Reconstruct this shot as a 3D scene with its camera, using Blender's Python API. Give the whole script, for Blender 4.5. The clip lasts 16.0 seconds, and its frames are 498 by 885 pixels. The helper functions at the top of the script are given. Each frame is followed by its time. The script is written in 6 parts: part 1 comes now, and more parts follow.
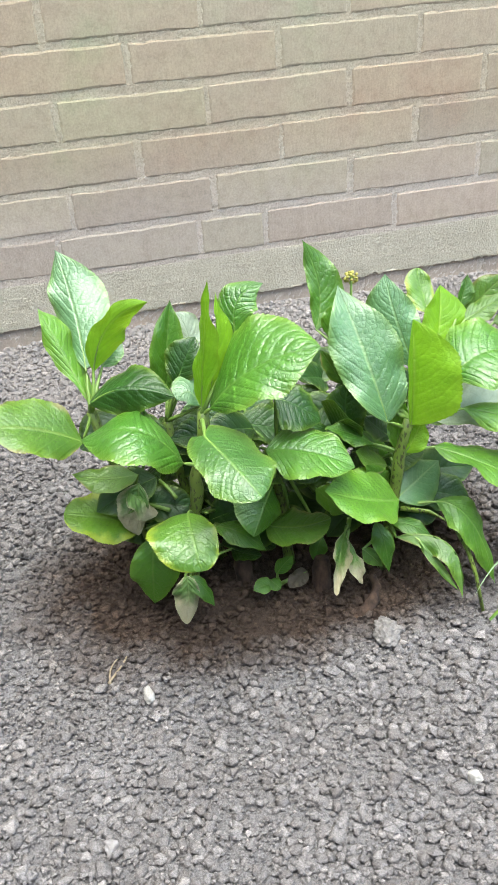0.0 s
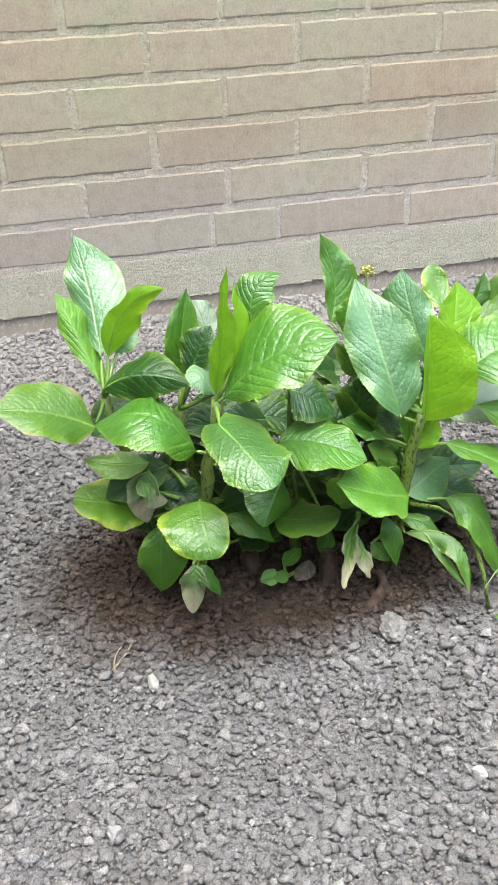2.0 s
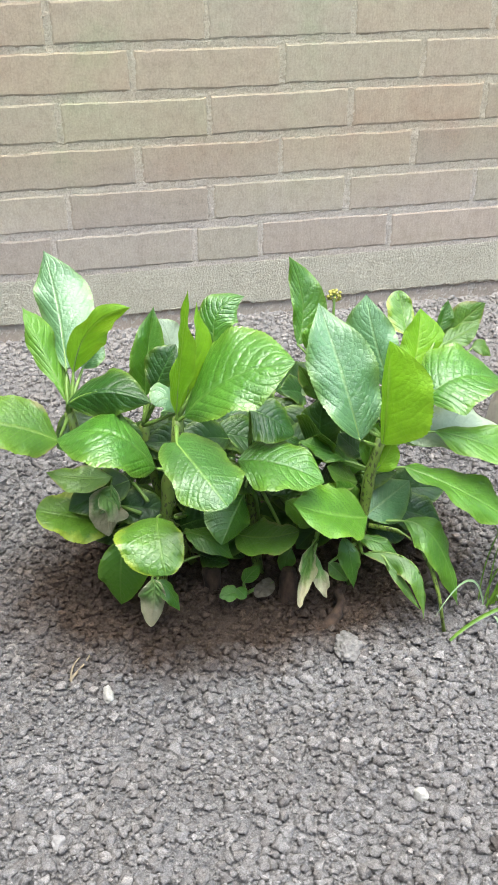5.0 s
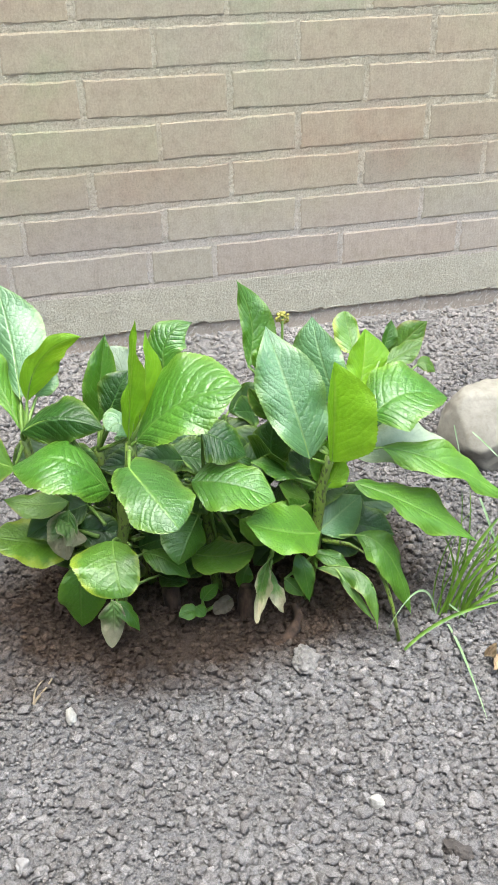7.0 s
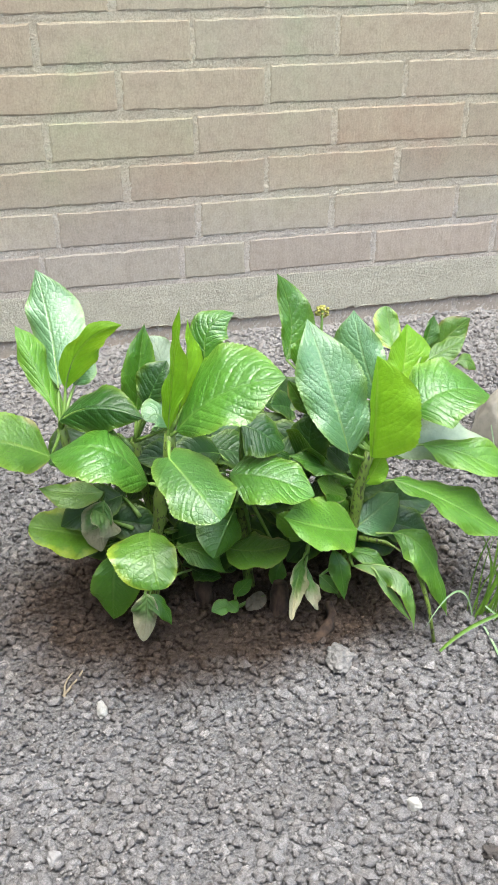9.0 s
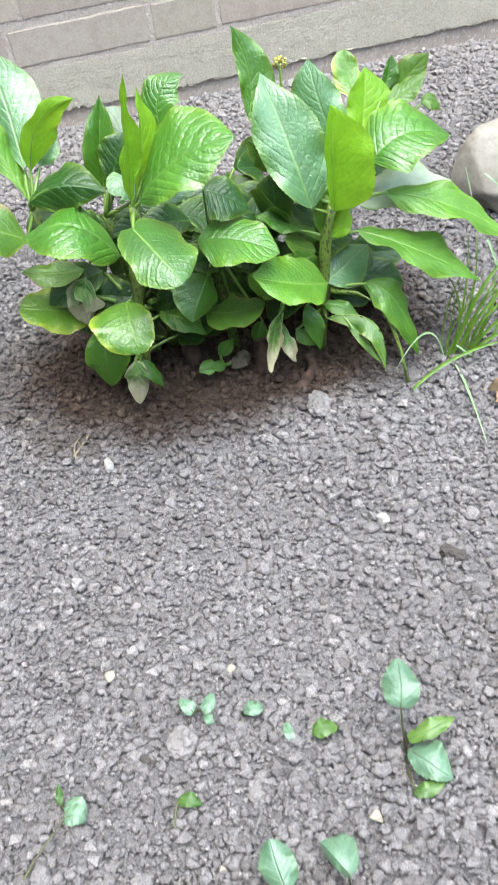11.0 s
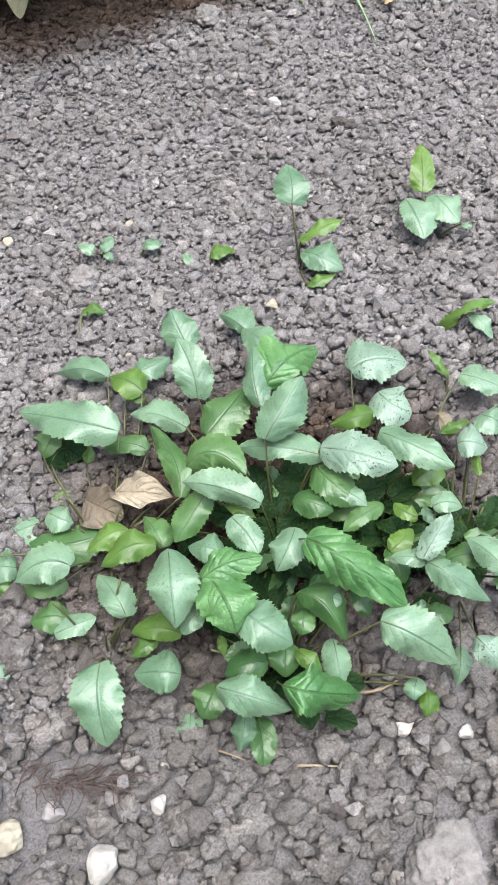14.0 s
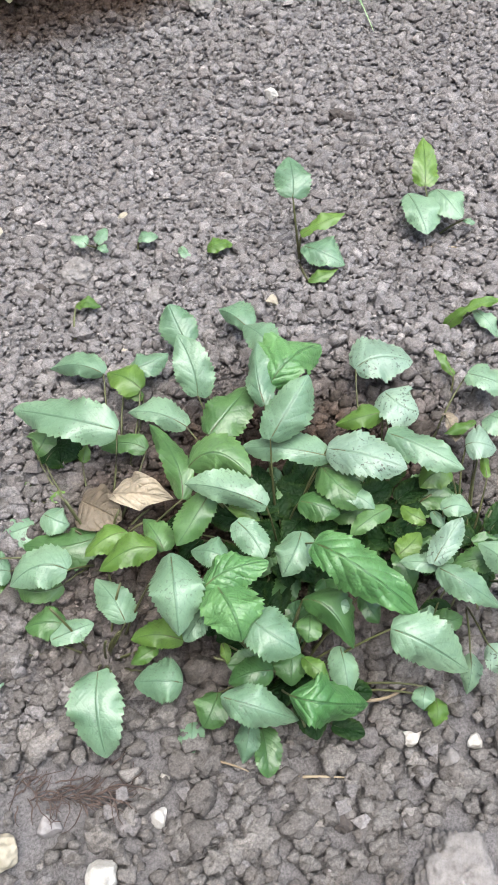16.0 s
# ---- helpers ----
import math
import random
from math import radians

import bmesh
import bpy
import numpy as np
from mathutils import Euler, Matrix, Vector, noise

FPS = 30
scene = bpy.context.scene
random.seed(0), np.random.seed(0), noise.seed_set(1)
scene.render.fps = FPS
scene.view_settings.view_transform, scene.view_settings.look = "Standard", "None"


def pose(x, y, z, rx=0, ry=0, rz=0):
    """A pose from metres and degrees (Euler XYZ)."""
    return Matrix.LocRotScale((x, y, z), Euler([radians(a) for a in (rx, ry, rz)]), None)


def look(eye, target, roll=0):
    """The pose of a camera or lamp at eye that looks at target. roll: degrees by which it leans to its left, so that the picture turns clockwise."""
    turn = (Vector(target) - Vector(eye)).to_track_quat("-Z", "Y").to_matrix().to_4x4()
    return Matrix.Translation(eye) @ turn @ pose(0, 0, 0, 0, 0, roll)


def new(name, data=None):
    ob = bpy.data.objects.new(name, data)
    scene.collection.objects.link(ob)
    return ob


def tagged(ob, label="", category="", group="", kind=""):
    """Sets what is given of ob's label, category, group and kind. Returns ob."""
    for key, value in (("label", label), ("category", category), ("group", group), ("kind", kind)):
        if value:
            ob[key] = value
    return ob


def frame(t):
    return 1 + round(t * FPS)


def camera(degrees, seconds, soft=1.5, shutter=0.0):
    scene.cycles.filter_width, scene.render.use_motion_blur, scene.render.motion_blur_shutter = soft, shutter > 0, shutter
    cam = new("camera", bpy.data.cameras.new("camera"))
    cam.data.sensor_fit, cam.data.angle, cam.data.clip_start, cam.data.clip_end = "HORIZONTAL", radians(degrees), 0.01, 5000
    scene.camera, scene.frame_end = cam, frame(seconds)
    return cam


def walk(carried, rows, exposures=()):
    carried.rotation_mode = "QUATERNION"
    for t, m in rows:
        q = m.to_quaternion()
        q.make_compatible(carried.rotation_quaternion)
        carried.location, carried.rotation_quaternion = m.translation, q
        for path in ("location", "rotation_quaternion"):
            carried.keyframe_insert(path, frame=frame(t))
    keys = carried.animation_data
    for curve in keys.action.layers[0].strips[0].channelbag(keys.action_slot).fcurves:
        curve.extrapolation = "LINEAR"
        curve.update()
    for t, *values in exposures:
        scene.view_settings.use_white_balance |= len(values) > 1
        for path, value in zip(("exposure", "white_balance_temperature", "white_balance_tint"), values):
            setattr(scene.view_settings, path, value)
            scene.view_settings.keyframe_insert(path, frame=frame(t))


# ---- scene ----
cam = camera(33.0, 16.0, 1.5, 0.15)
PATH = [
    (0, (-0.246, -1.329, 0.663), (0.091, 0.334, -0.394), -4.5),
    (0.5, (-0.245, -1.322, 0.65), (0.101, 0.34, -0.408), -3.8),
    (1, (-0.244, -1.317, 0.644), (0.097, 0.344, -0.417), -3.6),
    (1.5, (-0.254, -1.321, 0.648), (0.089, 0.338, -0.414), -3.1),
    (2, (-0.263, -1.329, 0.655), (0.083, 0.332, -0.403), -2.6),
    (2.5, (-0.249, -1.34, 0.664), (0.096, 0.321, -0.395), -2.2),
    (3, (-0.243, -1.341, 0.667), (0.101, 0.32, -0.394), -2.0),
    (5.3, (-0.218, -1.344, 0.674), (0.136, 0.325, -0.369), -0.6),
    (5.5, (-0.198, -1.348, 0.689), (0.169, 0.318, -0.356), -0.8),
    (6, (-0.192, -1.36, 0.695), (0.219, 0.309, -0.328), -1.2),
    (6.5, (-0.19, -1.366, 0.694), (0.222, 0.304, -0.328), -1.4),
    (7, (-0.209, -1.362, 0.691), (0.209, 0.306, -0.33), -1.4),
    (7.5, (-0.224, -1.355, 0.694), (0.195, 0.317, -0.321), -1.2),
    (8, (-0.235, -1.35, 0.685), (0.176, 0.327, -0.324), -1.1),
    (10.5, (-0.229, -1.356, 0.674), (0.127, 0.276, -0.426), -0.1),
    (10.7, (-0.208, -1.377, 0.677), (0.014, 0.13, -0.619), -4.6),
    (11, (-0.184, -1.425, 0.694), (0.02, -0.031, -0.725), -8.7),
    (11.5, (-0.255, -1.534, 0.581), (0.038, -0.294, -0.961), -3.9),
    (12, (-0.254, -1.6, 0.552), (0.056, -0.44, -1.047), -5.9),
    (12.5, (-0.266, -1.637, 0.531), (0.03, -0.532, -1.109), -6.8),
    (13, (-0.277, -1.639, 0.519), (0.016, -0.533, -1.121), -7.0),
    (13.5, (-0.26, -1.64, 0.525), (0.041, -0.538, -1.117), -6.4),
    (14, (-0.255, -1.643, 0.525), (0.057, -0.541, -1.115), -5.9),
    (14.5, (-0.251, -1.634, 0.521), (0.068, -0.537, -1.121), -5.8),
    (15, (-0.261, -1.625, 0.513), (0.068, -0.531, -1.128), -5.2),
    (15.5, (-0.268, -1.626, 0.519), (0.074, -0.544, -1.128), -4.4),
    (16, (-0.265, -1.626, 0.514), (0.088, -0.551, -1.135), -3.6),
]
walk(cam, [(t, look(eye, target, roll)) for t, eye, target, roll in PATH],
     ((0.0, 2.42, 6420, 1), (3.0, 2.42, 6420, 1), (5.5, 2.38, 6400, 1), (8.0, 2.37, 6400, 1), (10.5, 2.44, 6350, 2), (11.15, 2.54, 6080, 4), (11.5, 2.30, 6050, 9), (12.0, 2.28, 6080, 10), (13.0, 2.27, 6260, 7), (16.0, 2.23, 6480, 6)))

# ---- light ----
world = bpy.data.worlds.new("sky")
scene.world = world
world.use_nodes = True
wn = world.node_tree
sky = wn.nodes.new("ShaderNodeTexSky")
sky.sky_type = "NISHITA"
sky.sun_disc = False
sky.sun_elevation = radians(80)
sky.sun_rotation = radians(200)
sky.air_density, sky.dust_density = 1.0, 3.0
background = wn.nodes["Background"]
background.inputs["Strength"].default_value = 0.15
wn.links.new(sky.outputs["Color"], background.inputs["Color"])

sun = new("sun", bpy.data.lights.new("sun", "SUN"))
sun.data.energy = 1.25
sun.data.angle = radians(50)
sun.data.color = (1.0, 0.98, 0.95)
sun.matrix_world = look((0.9, -1.4, 5.2), (0, -0.7, 0))


# ---- materials ----
def mat(name):
    m = bpy.data.materials.new(name)
    m.use_nodes = True
    nt = m.node_tree
    return m, nt, nt.nodes["Principled BSDF"]


def node(nt, kind, **values):
    n = nt.nodes.new(kind)
    for key, value in values.items():
        n.inputs[key.replace("_", " ")].default_value = value
    return n


def noise_tex(nt, scale, detail=4.0, rough=0.55, coords=None):
    n = node(nt, "ShaderNodeTexNoise", Scale=scale, Detail=detail, Roughness=rough)
    if coords is not None:
        nt.links.new(coords, n.inputs["Vector"])
    return n.outputs["Fac"]


def ramp(nt, fac, stops):
    r = nt.nodes.new("ShaderNodeValToRGB")
    el = r.color_ramp.elements
    while len(el) < len(stops):
        el.new(0.5)
    for e, (p, c) in zip(el, stops):
        e.position, e.color = p, (*c, 1)
    nt.links.new(fac, r.inputs["Fac"])
    return r.outputs["Color"]


def mix(nt, fac, a, b, blend="MIX"):
    m = nt.nodes.new("ShaderNodeMix")
    m.data_type, m.blend_type = "RGBA", blend
    for socket, value in ((m.inputs[0], fac), (m.inputs[6], a), (m.inputs[7], b)):
        if isinstance(value, (int, float)):
            socket.default_value = value
        elif isinstance(value, tuple):
            socket.default_value = (*value, 1)
        else:
            nt.links.new(value, socket)
    return m.outputs[2]


def maths(nt, op, a, b=None, c=None, clamp=False):
    m = nt.nodes.new("ShaderNodeMath")
    m.operation, m.use_clamp = op, clamp
    for socket, value in zip(m.inputs, (a, b, c)):
        if value is None:
            continue
        if isinstance(value, (int, float)):
            socket.default_value = value
        else:
            nt.links.new(value, socket)
    return m.outputs[0]


def bump(nt, height, strength, distance, bsdf, below=None):
    b = node(nt, "ShaderNodeBump", Strength=strength, Distance=distance)
    nt.links.new(height, b.inputs["Height"])
    if below is not None:
        nt.links.new(below, b.inputs["Normal"])
    nt.links.new(b.outputs["Normal"], bsdf.inputs["Normal"])
    return b.outputs["Normal"]


def object_coords(nt):
    return nt.nodes.new("ShaderNodeTexCoord").outputs["Object"]


def world_coords(nt):
    return nt.nodes.new("ShaderNodeNewGeometry").outputs["Position"]


def soil_material(name, dark, light, damp_shade_colour, per_island=False, relief=0.0025):
    m, nt, bsdf = mat(name)
    pos = world_coords(nt)
    grain = noise_tex(nt, 600, 5, 0.75, pos)
    patches = noise_tex(nt, 9, 4, 0.6, pos)
    colour = ramp(nt, grain, [(0.34, dark), (0.66, light)])
    colour = mix(nt, 0.45, colour, ramp(nt, patches, [(0.3, (0.75, 0.72, 0.70)), (0.7, (1.0, 1.0, 1.02))]), "MULTIPLY")
    if per_island:
        geo = nt.nodes.new("ShaderNodeNewGeometry")
        tone = ramp(nt, geo.outputs["Random Per Island"], [(0.0, (0.80, 0.775, 0.76)), (0.5, (0.98, 0.97, 0.97)), (0.9, (1.16, 1.155, 1.15)), (1.0, (1.55, 1.53, 1.50))])
        colour = mix(nt, 1.0, colour, tone, "MULTIPLY")
    # moist brown earth and painted shade round the bush's foot, with a ragged edge
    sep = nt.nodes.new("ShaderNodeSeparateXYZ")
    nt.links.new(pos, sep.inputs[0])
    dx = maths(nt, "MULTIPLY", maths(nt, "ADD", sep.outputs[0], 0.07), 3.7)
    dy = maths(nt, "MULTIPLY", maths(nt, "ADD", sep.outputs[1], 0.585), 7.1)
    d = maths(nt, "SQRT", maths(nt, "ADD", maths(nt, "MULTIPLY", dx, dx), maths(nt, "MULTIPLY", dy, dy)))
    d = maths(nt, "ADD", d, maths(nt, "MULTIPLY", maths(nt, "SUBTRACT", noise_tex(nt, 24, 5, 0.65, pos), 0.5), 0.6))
    damp_shade = maths(nt, "MULTIPLY", maths(nt, "SUBTRACT", 1.22, d), 2.6, clamp=True)
    # the same moist brown and painted shade under the low leaf clump
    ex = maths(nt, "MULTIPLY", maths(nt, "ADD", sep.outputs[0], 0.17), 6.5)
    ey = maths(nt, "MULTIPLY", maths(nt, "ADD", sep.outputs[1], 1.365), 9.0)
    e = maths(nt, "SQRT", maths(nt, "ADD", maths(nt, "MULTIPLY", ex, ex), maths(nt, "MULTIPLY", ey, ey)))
    damp_shade = maths(nt, "MAXIMUM", damp_shade, maths(nt, "MULTIPLY", maths(nt, "SUBTRACT", maths(nt, "ADD", 0.72, noise_tex(nt, 30, 4, 0.6, pos)), e), 1.4, clamp=True))
    colour = mix(nt, damp_shade, colour, mix(nt, 1.0, colour, damp_shade_colour, "MULTIPLY"))
    # dry pale dust along the foot of the wall
    dust = maths(nt, "MULTIPLY", maths(nt, "ADD", sep.outputs[1], maths(nt, "ADD", 0.20, maths(nt, "MULTIPLY", noise_tex(nt, 14, 5, 0.65, pos), 0.30))), 2.6, clamp=True)
    colour = mix(nt, maths(nt, "MULTIPLY", dust, 0.75), colour, (0.315, 0.285, 0.262))
    nt.links.new(colour, bsdf.inputs["Base Color"])
    bsdf.inputs["Roughness"].default_value = 0.95
    bsdf.inputs["Specular IOR Level"].default_value = 0.15
    first = bump(nt, noise_tex(nt, 330, 5, 0.75, pos), 0.8, relief, bsdf)
    bump(nt, noise_tex(nt, 900, 3, 0.6, pos), 0.6, 0.001, bsdf, first)
    return m


# third colour: moist brown, deepened with the shade under the plants
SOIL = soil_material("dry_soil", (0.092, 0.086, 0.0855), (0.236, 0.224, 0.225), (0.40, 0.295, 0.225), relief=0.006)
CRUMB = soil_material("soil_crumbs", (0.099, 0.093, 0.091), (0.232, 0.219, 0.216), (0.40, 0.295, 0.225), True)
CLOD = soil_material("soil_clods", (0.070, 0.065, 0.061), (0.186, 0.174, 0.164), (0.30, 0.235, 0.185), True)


def stone_material(name, a, b, scale=60, rough=0.75):
    m, nt, bsdf = mat(name)
    pos = object_coords(nt)
    colour = ramp(nt, noise_tex(nt, scale, 6, 0.6, pos), [(0.3, a), (0.7, b)])
    spots = ramp(nt, noise_tex(nt, scale * 5, 4, 0.7, pos), [(0.35, (0.7, 0.68, 0.65)), (0.55, (1, 1, 1))])
    nt.links.new(mix(nt, 0.6, colour, spots, "MULTIPLY"), bsdf.inputs["Base Color"])
    bsdf.inputs["Roughness"].default_value = rough
    bump(nt, noise_tex(nt, scale * 4, 5, 0.65, pos), 0.4, 0.002, bsdf)
    return m


WHITE_STONE = stone_material("white_stone", (0.264, 0.246, 0.222), (0.372, 0.360, 0.336), 80)
CREAM_STONE = stone_material("cream_stone", (0.216, 0.192, 0.144), (0.312, 0.285, 0.222), 60)
GREY_STONE = stone_material("grey_stone", (0.162, 0.150, 0.150), (0.252, 0.240, 0.234), 60)
BOULDER = stone_material("boulder_stone", (0.175, 0.157, 0.126), (0.275, 0.255, 0.215), 20)
DARK_CLOD = stone_material("dark_clod", (0.030, 0.025, 0.023), (0.072, 0.060, 0.054), 120, 0.95)
PALE_CLOD = stone_material("pale_clod", (0.115, 0.105, 0.10), (0.20, 0.187, 0.18), 160, 0.95)


def wash_colour(nt, pos, lift=1.0):
    """Olive-beige wash that turns mauve-grey low on the wall."""
    sep = nt.nodes.new("ShaderNodeSeparateXYZ")
    nt.links.new(pos, sep.inputs[0])
    base = ramp(nt, noise_tex(nt, 4, 6, 0.65, pos), [(0.30, (0.365, 0.275, 0.200)), (0.42, (0.392, 0.325, 0.238)), (0.56, (0.405, 0.352, 0.252)), (0.70, (0.345, 0.345, 0.222))])
    mauve = ramp(nt, noise_tex(nt, 11, 4, 0.6, pos), [(0.3, (0.378, 0.322, 0.272)), (0.7, (0.408, 0.356, 0.300))])
    low = maths(nt, "MULTIPLY", maths(nt, "SUBTRACT", maths(nt, "ADD", 0.33, maths(nt, "MULTIPLY", noise_tex(nt, 6, 3, 0.5, pos), 0.1)), sep.outputs[2]), 9.0, clamp=True)
    colour = mix(nt, low, base, mauve)
    if lift != 1.0:
        colour = mix(nt, 1.0, colour, (lift, lift * 1.01, lift * 1.03), "MULTIPLY")
    green = maths(nt, "MULTIPLY", maths(nt, "SUBTRACT", noise_tex(nt, 8.5, 6, 0.7, pos), 0.54), 3.0, clamp=True)
    return mix(nt, maths(nt, "MULTIPLY", green, 0.22), colour, (0.335, 0.36, 0.20))


def brick_material():
    m, nt, bsdf = mat("washed_brick")
    pos = world_coords(nt)
    info = nt.nodes.new("ShaderNodeObjectInfo")
    colour = wash_colour(nt, pos)
    tone = ramp(nt, info.outputs["Random"], [(0.0, (0.87, 0.86, 0.86)), (0.25, (1.0, 0.95, 0.91)), (0.5, (0.97, 0.97, 0.97)), (0.75, (0.94, 0.96, 0.90)), (1.0, (1.03, 1.02, 1.0))])
    colour = mix(nt, 1.0, colour, tone, "MULTIPLY")
    speck = ramp(nt, noise_tex(nt, 300, 4, 0.7, pos), [(0.35, (0.84, 0.83, 0.82)), (0.6, (1.06, 1.05, 1.04))])
    scuff = ramp(nt, noise_tex(nt, 55, 6, 0.75, pos), [(0.32, (0.80, 0.79, 0.78)), (0.5, (1.0, 1.0, 1.0)), (0.68, (1.10, 1.09, 1.07))])
    colour = mix(nt, 0.75, colour, scuff, "MULTIPLY")
    nt.links.new(mix(nt, 0.9, colour, speck, "MULTIPLY"), bsdf.inputs["Base Color"])
    bsdf.inputs["Roughness"].default_value = 0.9
    bsdf.inputs["Specular IOR Level"].default_value = 0.2
    # drag marks down the face and pits
    mapping = nt.nodes.new("ShaderNodeMapping")
    mapping.inputs["Scale"].default_value = (1, 1, 0.22)
    nt.links.new(pos, mapping.inputs["Vector"])
    first = bump(nt, noise_tex(nt, 230, 5, 0.7, mapping.outputs["Vector"]), 0.45, 0.0022, bsdf)
    bump(nt, noise_tex(nt, 48, 5, 0.6, pos), 0.35, 0.0035, bsdf, first)
    return m


def mortar_material(name, a, b, washed=0.0):
    m, nt, bsdf = mat(name)
    pos = world_coords(nt)
    if washed:
        colour = wash_colour(nt, pos, washed)
    else:
        colour = ramp(nt, noise_tex(nt, 22, 6, 0.65, pos), [(0.3, a), (0.7, b)])
    sand = ramp(nt, noise_tex(nt, 330, 5, 0.75, pos), [(0.33, (0.66, 0.65, 0.63)), (0.50, (0.98, 0.98, 0.97)), (0.66, (1.14, 1.13, 1.12))])
    nt.links.new(mix(nt, 0.85, colour, sand, "MULTIPLY"), bsdf.inputs["Base Color"])
    bsdf.inputs["Roughness"].default_value = 0.95
    bsdf.inputs["Specular IOR Level"].default_value = 0.15
    first = bump(nt, noise_tex(nt, 260, 6, 0.75, pos), 0.8, 0.004, bsdf)
    bump(nt, noise_tex(nt, 150, 4, 0.7, pos), 0.6, 0.003, bsdf, first)
    return m


BRICK = brick_material()
MORTAR = mortar_material("rough_mortar", None, None, 1.22)
GRIT = mortar_material("gritty_plaster", (0.375, 0.345, 0.272), (0.44, 0.405, 0.33))
FOOTING = mortar_material("cement_footing", (0.375, 0.305, 0.255), (0.455, 0.385, 0.325))


LIME = (0.33, 0.60, 0.05)
VEINS = {}


def leaf_material(name, deep, fresh, vein, rough, veins=9.0, lean=4.0, relief=0.5, blotch=None, amount=0.0, glow=0.3, through_colour=None, speckle=0.0, cell=215.0, gloss=0.6, rim_amount=0.8, rim_colour=(0.20, 0.30, 0.03), net=0.40, quilting=0.55, furrow=0.26, tip_colour=None):
    """Leaf: lateral veins and midrib from the blade's own coordinates (x: across, y: along)."""
    m, nt, bsdf = mat(name)
    VEINS[m.name] = (veins, lean)
    uv = nt.nodes.new("ShaderNodeUVMap")
    uv.uv_map = "blade"
    sep = nt.nodes.new("ShaderNodeSeparateXYZ")
    nt.links.new(uv.outputs["UV"], sep.inputs[0])
    pos = object_coords(nt)
    across = maths(nt, "ABSOLUTE", maths(nt, "SUBTRACT", maths(nt, "MULTIPLY", sep.outputs[0], 2.0), 1.0))
    wobble = maths(nt, "MULTIPLY", maths(nt, "SUBTRACT", noise_tex(nt, 30, 3, 0.55, pos), 0.5), 0.35)
    bow = maths(nt, "MULTIPLY", maths(nt, "POWER", across, 1.35), lean * 0.55)
    side = maths(nt, "MULTIPLY", maths(nt, "GREATER_THAN", sep.outputs[0], 0.5), 0.4)
    phase = maths(nt, "ADD", maths(nt, "SUBTRACT", maths(nt, "MULTIPLY", sep.outputs[1], veins), bow), maths(nt, "ADD", wobble, side))
    wave = maths(nt, "PINGPONG", phase, 0.5)
    lateral = maths(nt, "MULTIPLY", maths(nt, "SUBTRACT", 1.0, maths(nt, "MULTIPLY", wave, 11.0), clamp=True), maths(nt, "SUBTRACT", 1.0, maths(nt, "MULTIPLY", across, 0.75)))
    midrib = maths(nt, "SUBTRACT", 1.3, maths(nt, "MULTIPLY", across, 18.0), clamp=True)
    ribs = maths(nt, "MAXIMUM", maths(nt, "MULTIPLY", lateral, 0.45), midrib)
    info = nt.nodes.new("ShaderNodeObjectInfo")
    shade = maths(nt, "ADD", maths(nt, "MULTIPLY", noise_tex(nt, 18, 4, 0.6, pos), 0.75), maths(nt, "MULTIPLY", info.outputs["Random"], 0.25))
    colour = ramp(nt, shade, [(0.28, deep), (0.68, fresh)])
    colour = mix(nt, maths(nt, "MULTIPLY", ribs, 0.7), colour, vein)
    rim = maths(nt, "MULTIPLY", maths(nt, "POWER", across, 7.0), maths(nt, "ADD", 0.15, maths(nt, "MULTIPLY", noise_tex(nt, 26, 3, 0.6, pos), 0.8)), clamp=True)
    colour = mix(nt, maths(nt, "MULTIPLY", rim, rim_amount), colour, rim_colour)
    mottle = ramp(nt, noise_tex(nt, 75, 5, 0.7, pos), [(0.3, (0.72, 0.75, 0.70)), (0.65, (1.12, 1.10, 1.02))])
    colour = mix(nt, 0.8, colour, mottle, "MULTIPLY")
    if tip_colour:
        limp = maths(nt, "MULTIPLY", maths(nt, "SUBTRACT", maths(nt, "ADD", sep.outputs[1], maths(nt, "MULTIPLY", noise_tex(nt, 40, 4, 0.6, pos), 0.5)), 0.72), 4.0, clamp=True)
        colour = mix(nt, limp, colour, tip_colour)
    if blotch:
        edge = maths(nt, "ADD", maths(nt, "MULTIPLY", noise_tex(nt, 28, 5, 0.65, pos), 1.1), maths(nt, "MULTIPLY", maths(nt, "POWER", across, 3.0), 0.35))
        mask = maths(nt, "MULTIPLY", maths(nt, "SUBTRACT", edge, 1.0 - amount), 6.0, clamp=True)
        colour = mix(nt, mask, colour, blotch)
    if speckle:
        dots = maths(nt, "MULTIPLY", maths(nt, "SUBTRACT", noise_tex(nt, 560, 2, 0.5, pos), 0.59), 16.0, clamp=True)
        patch = maths(nt, "MULTIPLY", maths(nt, "SUBTRACT", noise_tex(nt, 45, 3, 0.6, pos), 0.40), 6.0, clamp=True)
        dots = maths(nt, "MULTIPLY", dots, patch)
        colour = mix(nt, maths(nt, "MULTIPLY", dots, speckle), colour, (0.03, 0.035, 0.025))
    threads = node(nt, "ShaderNodeTexVoronoi", Scale=cell)
    threads.feature = "DISTANCE_TO_EDGE"
    nt.links.new(pos, threads.inputs["Vector"])
    thread = maths(nt, "SUBTRACT", 1.0, maths(nt, "MULTIPLY", threads.outputs["Distance"], 9.0), clamp=True)
    colour = mix(nt, maths(nt, "MULTIPLY", thread, 0.5 * net), colour, mix(nt, 1.0, colour, (0.55, 0.62, 0.5), "MULTIPLY"))
    nt.links.new(colour, bsdf.inputs["Base Color"])
